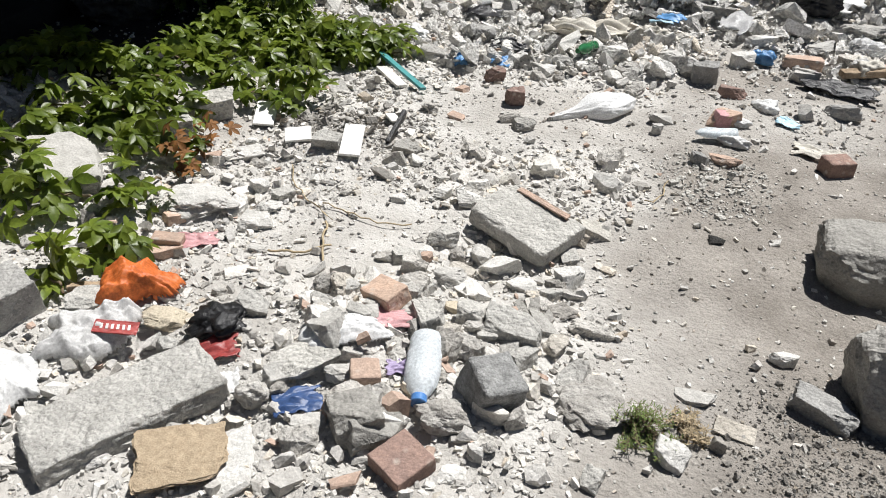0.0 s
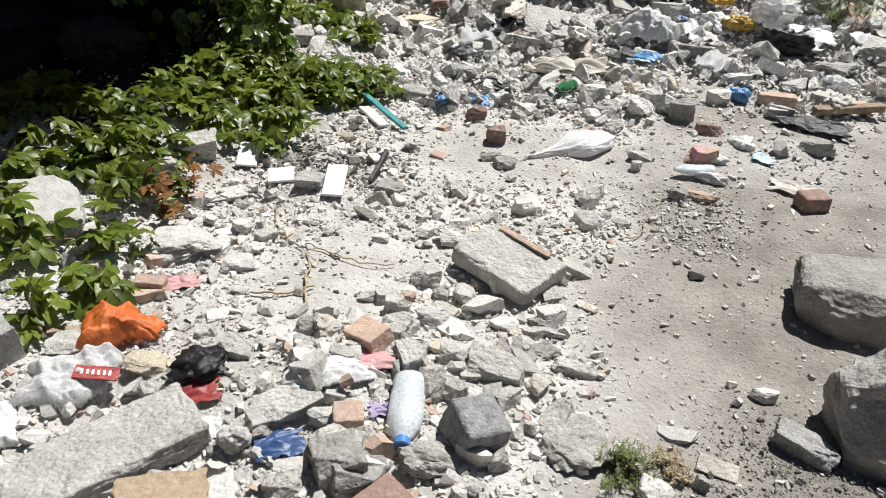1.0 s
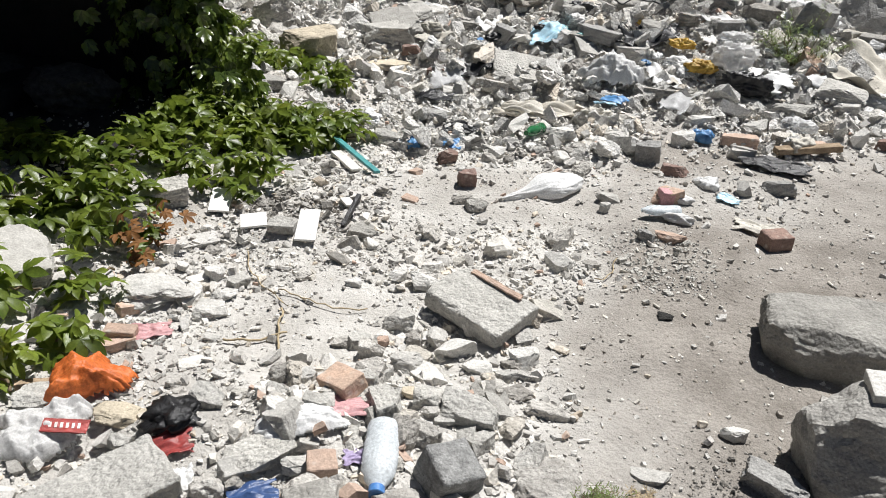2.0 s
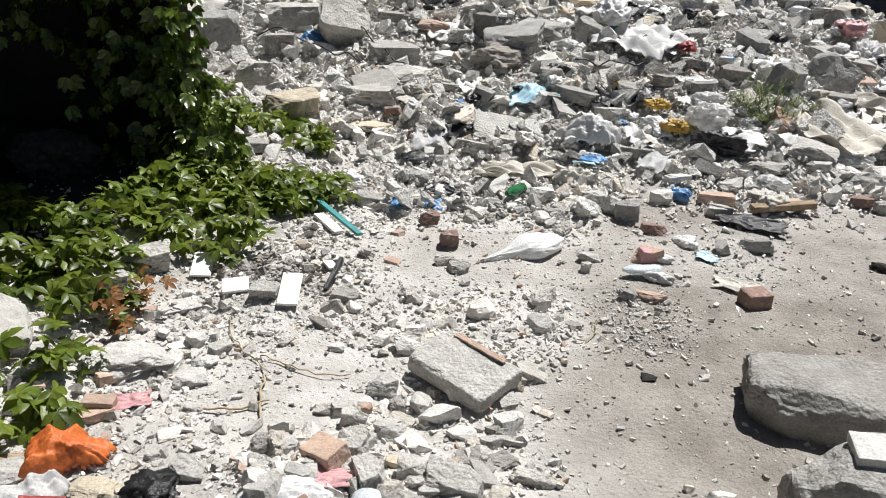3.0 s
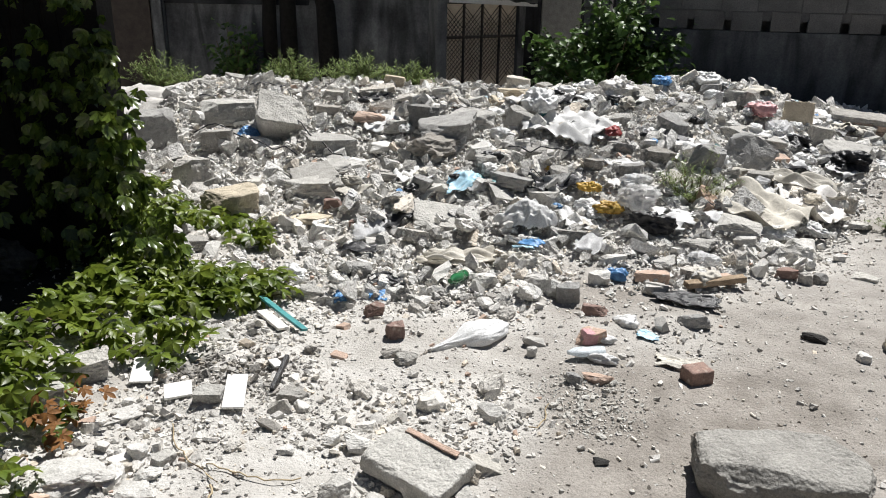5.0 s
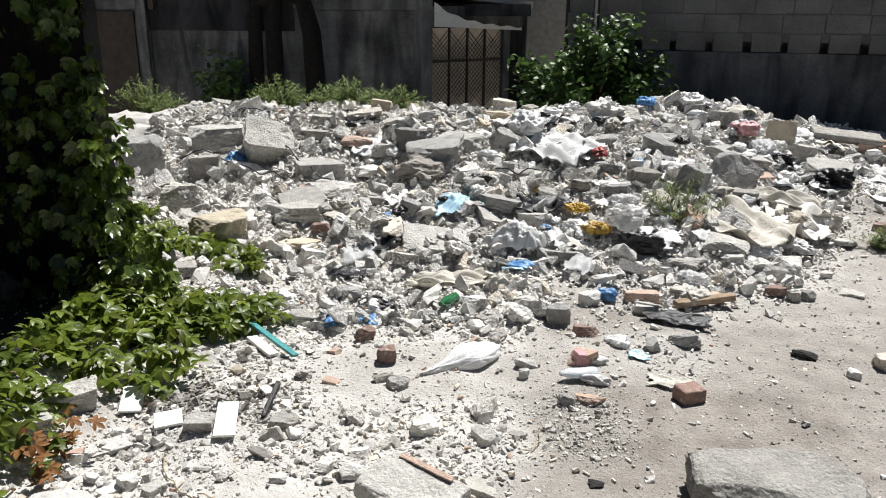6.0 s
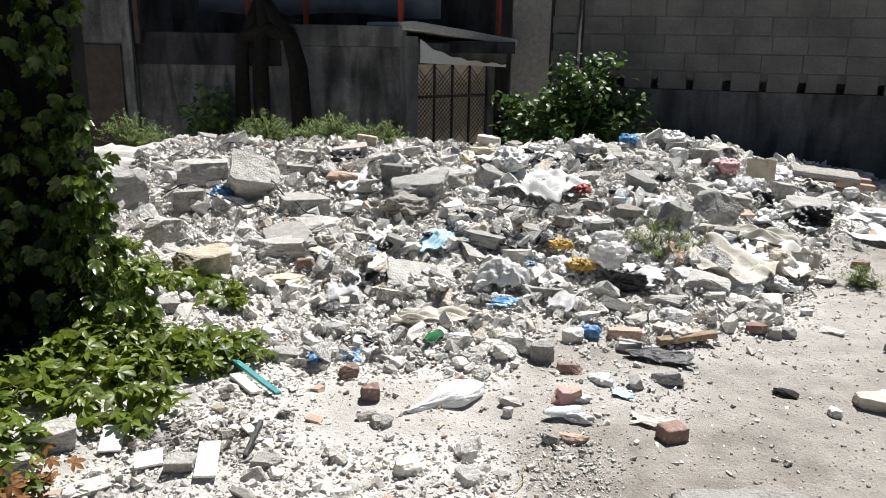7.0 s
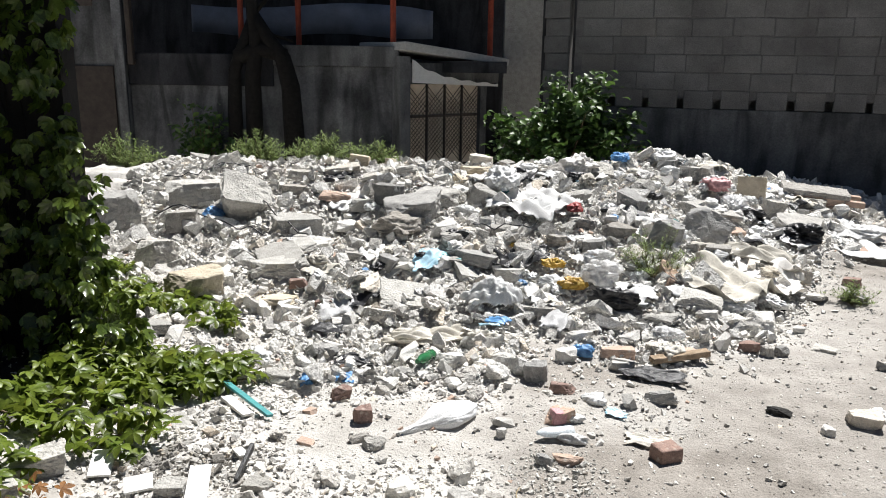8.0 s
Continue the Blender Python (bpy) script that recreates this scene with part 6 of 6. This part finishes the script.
shaped("brick", worn_box(0.095, 0.08, 0.06, 0.03, 9, 7, 0.12), BRICK, 0.845, 2.56, -0.003, 0, 0, 20, "dusty dark red brick on the trodden soil", "brick")
shaped("brick", worn_box(0.085, 0.045, 0.04, 0.03, 10, 7, 0.1), PINK_BRICK, -1.1, 1.55, 0.0, 0, 4, 12, "beige brick piece beside the orange bag", "brick")
shaped("brick", worn_box(0.065, 0.06, 0.045, 0.04, 13, 7, 0.2), PINK_BRICK, -0.395, 1.14, 0.0, 5, 4, 20, "dusty pinkish ribbed brick piece among stones", "brick")


def boulder(x, y, w, d, h, turn, seed, label):
    """A rounded concrete boulder with flat facets, a rough broken rim and a bedded base."""
    bm = bmesh.new()
    bmesh.ops.create_icosphere(bm, subdivisions=5, radius=1.0)
    s = Vector((seed * 1.7, seed, 0))
    rnd = random.Random(seed)
    facets = [(Vector((rnd.gauss(0, 1), rnd.gauss(0, 1), rnd.gauss(0.25, 0.6))).normalized(), rnd.uniform(0.98, 1.2)) for _ in range(14)]
    for v in bm.verts:
        c = v.co
        p = (abs(c.x) ** 14 + abs(c.y) ** 14 + abs(c.z) ** 14) ** (1 / 14)
        c = c / p
        for f, depth in facets:
            c = c - f * max(0.0, c.dot(f) - depth)
        rim = max(0.0, 1 - abs(c.z - 0.62) * 3) * 0.07
        n = noise.fractal(c * 1.6 + s, 0.9, 2.1, 5) * 0.035 - abs(noise.noise(c * 8 + s)) * rim + noise.noise(c * 24 + s) * 0.011 - 0.05 * max(0, noise.noise(c * 5 - s) - 0.2)
        c = c * (1 + n - 0.1 * max(0, -c.z))
        v.co = Vector((c.x * w / 2, c.y * d / 2, (c.z + 0.8) * h / 1.8 + 0.12 * h * noise.noise(Vector((c.x, c.y, seed)))))
    ob = part("boulder", bm, CONCRETE if w < 0.5 else DARK_CONCRETE)
    ob.matrix_world = pose(x, y, gz(x, y) - 0.02, 2, -2, turn)
    return tagged(ob, label, "boulder")


fallen_brickwork(3.5, 7.1, -18)


def chip_bm():
    """A torn flat board with a ragged outline."""
    bm = rock_bm("slab", 41, 4)
    for v in bm.verts:
        k = 1 + 0.16 * noise.noise(Vector((v.co.x * 4, v.co.y * 4, 3)))
        v.co = Vector((v.co.x * 0.185 * k, v.co.y * 0.15 * k, v.co.z * 0.012 + 0.003 * noise.noise(v.co * 9)))
    return bm


boulder(0.905, 1.9, 0.47, 0.3, 0.17, -8, 2, "big rounded grey concrete boulder beside the path")
boulder(0.95, 1.42, 0.6, 0.32, 0.26, 4, 11, "big rounded dark grey boulder beside the path")
shaped("gypsum_block", worn_box(0.24, 0.09, 0.028, 0.03, 15, 8, 0.15), PALE, 0.88, 1.43, 0.232, 3, -3, -4, "white gypsum block lying on the boulder", "block")
shaped("chipboard", chip_bm(), CHIPBOARD, -0.695, 0.875, 0.028, 3, 2, 28, "torn golden chipboard piece on the soil", "board")
shaped("tile", box_bm(-0.036, 0.036, -0.1, 0.1, 0, 0.009, 0.002), WHITE_TILE, -0.8, 2.27, 0.02, 5, 3, 12, "white broken glazed tile on the rubble", "tile")
shaped("tile", box_bm(-0.046, 0.046, -0.045, 0.045, 0, 0.009, 0.002), WHITE_TILE, -1.0, 2.27, 0.025, 5, -2, 22, "white glazed tile piece on dark rubble", "tile")
shaped("tile", box_bm(-0.038, 0.038, -0.07, 0.07, 0, 0.009, 0.002), WHITE_TILE, -1.19, 2.42, 0.03, 12, 4, 15, "white glazed tile piece beside the creeper", "tile")
shaped("tile", box_bm(-0.02, 0.02, -0.03, 0.03, 0, 0.009, 0.002), WHITE_TILE, -0.72, 2.5, 0.025, 4, 8, 40, "small white tile fragment on charred rubble", "tile")
shaped("skirting_strip", box_bm(-0.015, 0.015, -0.19, 0.19, 0, 0.012, 0.003), TEAL, -0.81, 2.94, 0.035, 4, 10, 44, "broken teal plastic strip on the rubble", "strip")
shaped("board_piece", worn_box(0.05, 0.2, 0.012, 0.1, 19, 9, 0.3), PALE, -0.84, 2.9, 0.012, 3, 6, 42, "pale broken board under the teal strip", "board")
shaped("black_strip", box_bm(-0.008, 0.008, -0.085, 0.085, 0, 0.02, 0.003), BLACK_BAG, -0.68, 2.41, 0.03, 18, 0, -7, "broken black plastic strip", "strip")
shaped("plank", worn_box(0.3, 0.05, 0.03, 0.09, 21, 12, 0.4), WOOD, 1.165, 3.47, 0.03, 0, -4, 12, "weathered splintered wooden plank at the heap foot", "plank")
shaped("splinter", worn_box(0.19, 0.02, 0.006, 0.3, 22, 14, 0.6), PINK_BRICK, -0.1, 1.945, 0.064, 8, 4, -33, "splintered reddish wood sliver on the slab", "splinter")
shaped("splinter", worn_box(0.09, 0.022, 0.018, 0.12, 23, 8, 0.4), WOOD, -1.17, 1.285, 0.01, 0, 6, 30, "dark wooden stub beside the orange bag", "splinter")
shaped("metal_plate", worn_box(0.085, 0.05, 0.004, 0.2, 24, 8, 0.3), CONCRETE, 0.4, 1.23, 0.006, 2, 2, -14, "dusty flat metal plate on the soil", "plate")
shaped("pebble", rock_bm("rock", 77, 1), CHAR_AND_SHADE, 0.413, 1.99, 0.0, 0, 0, 0, "dark flat leather scrap on the soil", "scrap").scale = (0.05, 0.035, 0.012)
shaped("plastic_cup", worn_box(0.06, 0.05, 0.055, 0.05, 25, 6, 0.1), PINK, 0.475, 2.82, 0.0, 6, 8, 20, "dusty dark red plastic pot piece", "pot")


def bottle(name, x, y, lift, turn, tip, length, radius, body_mat, cap_mat, label, squash=1.0):
    """A lying bottle with a waist, shoulder, neck and cap."""
    prof = ((0.0, 0.55), (0.02, 0.95), (0.08, 1.0), (0.2, 0.98), (0.24, 0.93), (0.3, 0.98), (0.42, 0.95), (0.48, 1.0), (0.6, 0.98), (0.7, 0.9), (0.8, 0.68), (0.87, 0.42), (0.92, 0.36))
    n, verts, faces = 28, [], []
    for i, (u, r) in enumerate(prof):
        for k in range(n):
            g = 2 * math.pi * k / n
            dent = 1 + 0.1 * noise.noise(Vector((math.cos(g) * 1.6, math.sin(g) * 1.6, u * 6)))
            verts.append((math.cos(g) * r * radius * dent, u * length, (math.sin(g) * r * dent * squash) * radius))
    for i in range(len(prof) - 1):
        for k in range(n):
            j = (k + 1) % n
            faces.append((i * n + k, i * n + j, (i + 1) * n + j, (i + 1) * n + k))
    faces.append(tuple(range(n)))
    thing = tagged(new(name), label, "bottle")
    body = mesh_ob("body", verts, faces, body_mat, thing, True)
    body.modifiers.new("thick", "SOLIDIFY").thickness = 0.0008
    if cap_mat:
        bm = bmesh.new()
        bmesh.ops.create_cone(bm, cap_ends=True, segments=24, radius1=radius * 0.46, radius2=radius * 0.44, depth=length * 0.1, matrix=Matrix.Translation((0, length * 0.93, 0)) @ Matrix.Rotation(radians(90), 4, "X"))
        bmesh.ops.bevel(bm, geom=bm.edges[:], offset=radius * 0.04, segments=1, affect="EDGES")
        part("cap", bm, cap_mat, thing, "blue screw cap" if cap_mat == CAP_BLUE else "")
    thing.matrix_world = pose(x, y, gz(x, y) + lift, tip, 0, turn)
    return thing


bottle("plastic_bottle", -0.285, 1.27, 0.035, 188, -4, 0.2, 0.039, PET, CAP_BLUE, "crushed clear plastic bottle with a blue cap", 0.75)
bottle("glass_bottle", -0.04, 3.45, 0.035, 160, 10, 0.2, 0.025, GREEN_GLASS, GREEN_GLASS, "green glass bottle under dirty cloth")
bottle("plastic_bottle", 0.52, 2.68, 0.03, 100, 0, 0.16, 0.028, PET, None, "crushed clear plastic bottle at the path edge", 0.6)


def butt(x, y, turn):
    bm = bmesh.new()
    bmesh.ops.create_cone(bm, cap_ends=True, segments=10, radius1=0.004, radius2=0.0036, depth=0.027, matrix=pose(0, 0, 0.004, 90))
    shaped("cigarette_butt", bm, BUTT, x, y, 0.001, 0, 0, turn, "white trodden cigarette butt on the soil", "cigarette butt")


for _x, _y, _a in ((0.296, 2.12, -60), (0.391, 2.05, 40), (0.536, 2.13, 30), (0.496, 2.33, -80), (0.97, 2.31, 20), (0.9, 2.75, 65), (0.35, 2.4, 10)):
    butt(_x, _y, _a)
for _k, (_x, _y, _dx, _dy) in enumerate(((-0.83, 1.61, 0.18, -0.035), (-0.65, 1.57, -0.09, 0.21), (-0.96, 2.11, 0.27, -0.32), (-0.77, 1.89, 0.3, -0.1), (0.2, 2.15, 0.2, 0.06))):
    tagged(tube("twig", wander(_x, _y, 0, _dx, _dy, 12, 60 + _k, 0.35, 0.008), 0.0035 if _k < 2 else 0.0022, DEAD, sides=6), "thin dry yellowish stem lying on the soil", "twig")
for _k, (_x, _y, _dx, _dy, _m) in enumerate(((-2.3, 6.2, 0.75, 0.2, BLACK_BAG), (-1.6, 6.35, 0.55, -1.2, BLACK_BAG), (-2.1, 5.5, 0.9, -0.2, BLACK_BAG), (0.2, 5.0, 0.5, 0.15, BLACK_BAG))):
    tagged(tube("cable", wander(_x, _y, 0, _dx, _dy, 16, 80 + _k, 0.25, 0.1), 0.005, _m, sides=6), "black cable lying over the heap", "cable")

# red print on the clear bag, with pale bars for its lettering
def bag_print():
    host = bpy.data.objects["clear_bag"]
    inv = host.matrix_basis.inverted()
    top = gz(-1.0, 1.2) + 0.055
    m = pose(-1.0, 1.15, top, 12, 6, 14)
    patch = part("print", worn_box(0.1, 0.036, 0.004, 0.3, 51, 10, 0.5), RED_PLASTIC, host, "red printed patch")
    patch.matrix_basis = inv @ m
    for k in range(6):
        bar = part("print_bar", box_bm(-0.003, 0.003, -0.007, 0.007, 0.0035, 0.0052), WHITE_BAG, patch)
        bar.matrix_basis = pose(-0.032 + 0.0125 * k, 0, 0, 0, 0, 8)


bag_print()


# ---- scattered litter on the heap ----
def litter(count, seed):
    rnd = random.Random(seed)
    mats = ((WHITE_BAG, "crumpled white plastic caught in the rubble", 14), (CREAM_CLOTH, "dusty pale cloth scrap in the rubble", 6), (GREY_BAG, "torn clear plastic scrap in the rubble", 4),
            (BLACK_BAG, "torn black plastic scrap in the rubble", 5), (CYAN_SHEET, "pale blue plastic scrap in the rubble", 3), (BLUE_BAG, "blue plastic scrap in the rubble", 2),
            (YELLOW_BAG, "yellowish plastic scrap in the rubble", 1), (PINK, "faded pink plastic scrap in the rubble", 1), (TEAL, "teal plastic scrap in the rubble", 1))
    made = 0
    while made < count:
        x, y = rnd.uniform(-1.0, 3.6), rnd.uniform(3.4, 7.4)
        if float(rubble(x, y)) < 0.6 or rnd.random() > 0.35 + 0.65 * float(step(-0.6, 1.2, x)):
            continue
        mat, label, _ = rnd.choices(mats, [m[2] for m in mats])[0]
        s = rnd.uniform(0.06, 0.2) * (0.45 if mat in (BLUE_BAG, YELLOW_BAG, PINK, TEAL, CYAN_SHEET) else 1)
        if rnd.random() < 0.5:
            sheet("plastic_scrap", x, y, s * 1.4, s, s * 0.3, rnd.uniform(0, 360), 200 + made, mat, label, "scrap", 14)
        else:
            bag("plastic_scrap", x, y, s * 1.2, s * 0.8, s * 0.45, rnd.uniform(0, 360), 200 + made, mat, label, "scrap")
        made += 1


litter(230, 31)

# Both boulders take the charred colour as painted shade.
stone("boulder", "lump", -2.1, 2.95, 0.42, 0.34, 0.22, 20, 301, CHAR_AND_SHADE, "boulder, shed shade painted into its dark colour")
stone("boulder", "lump", -2.6, 3.05, 0.5, 0.4, 0.2, 60, 302, CHAR_AND_SHADE, "low boulder, shed shade painted into its dark colour")
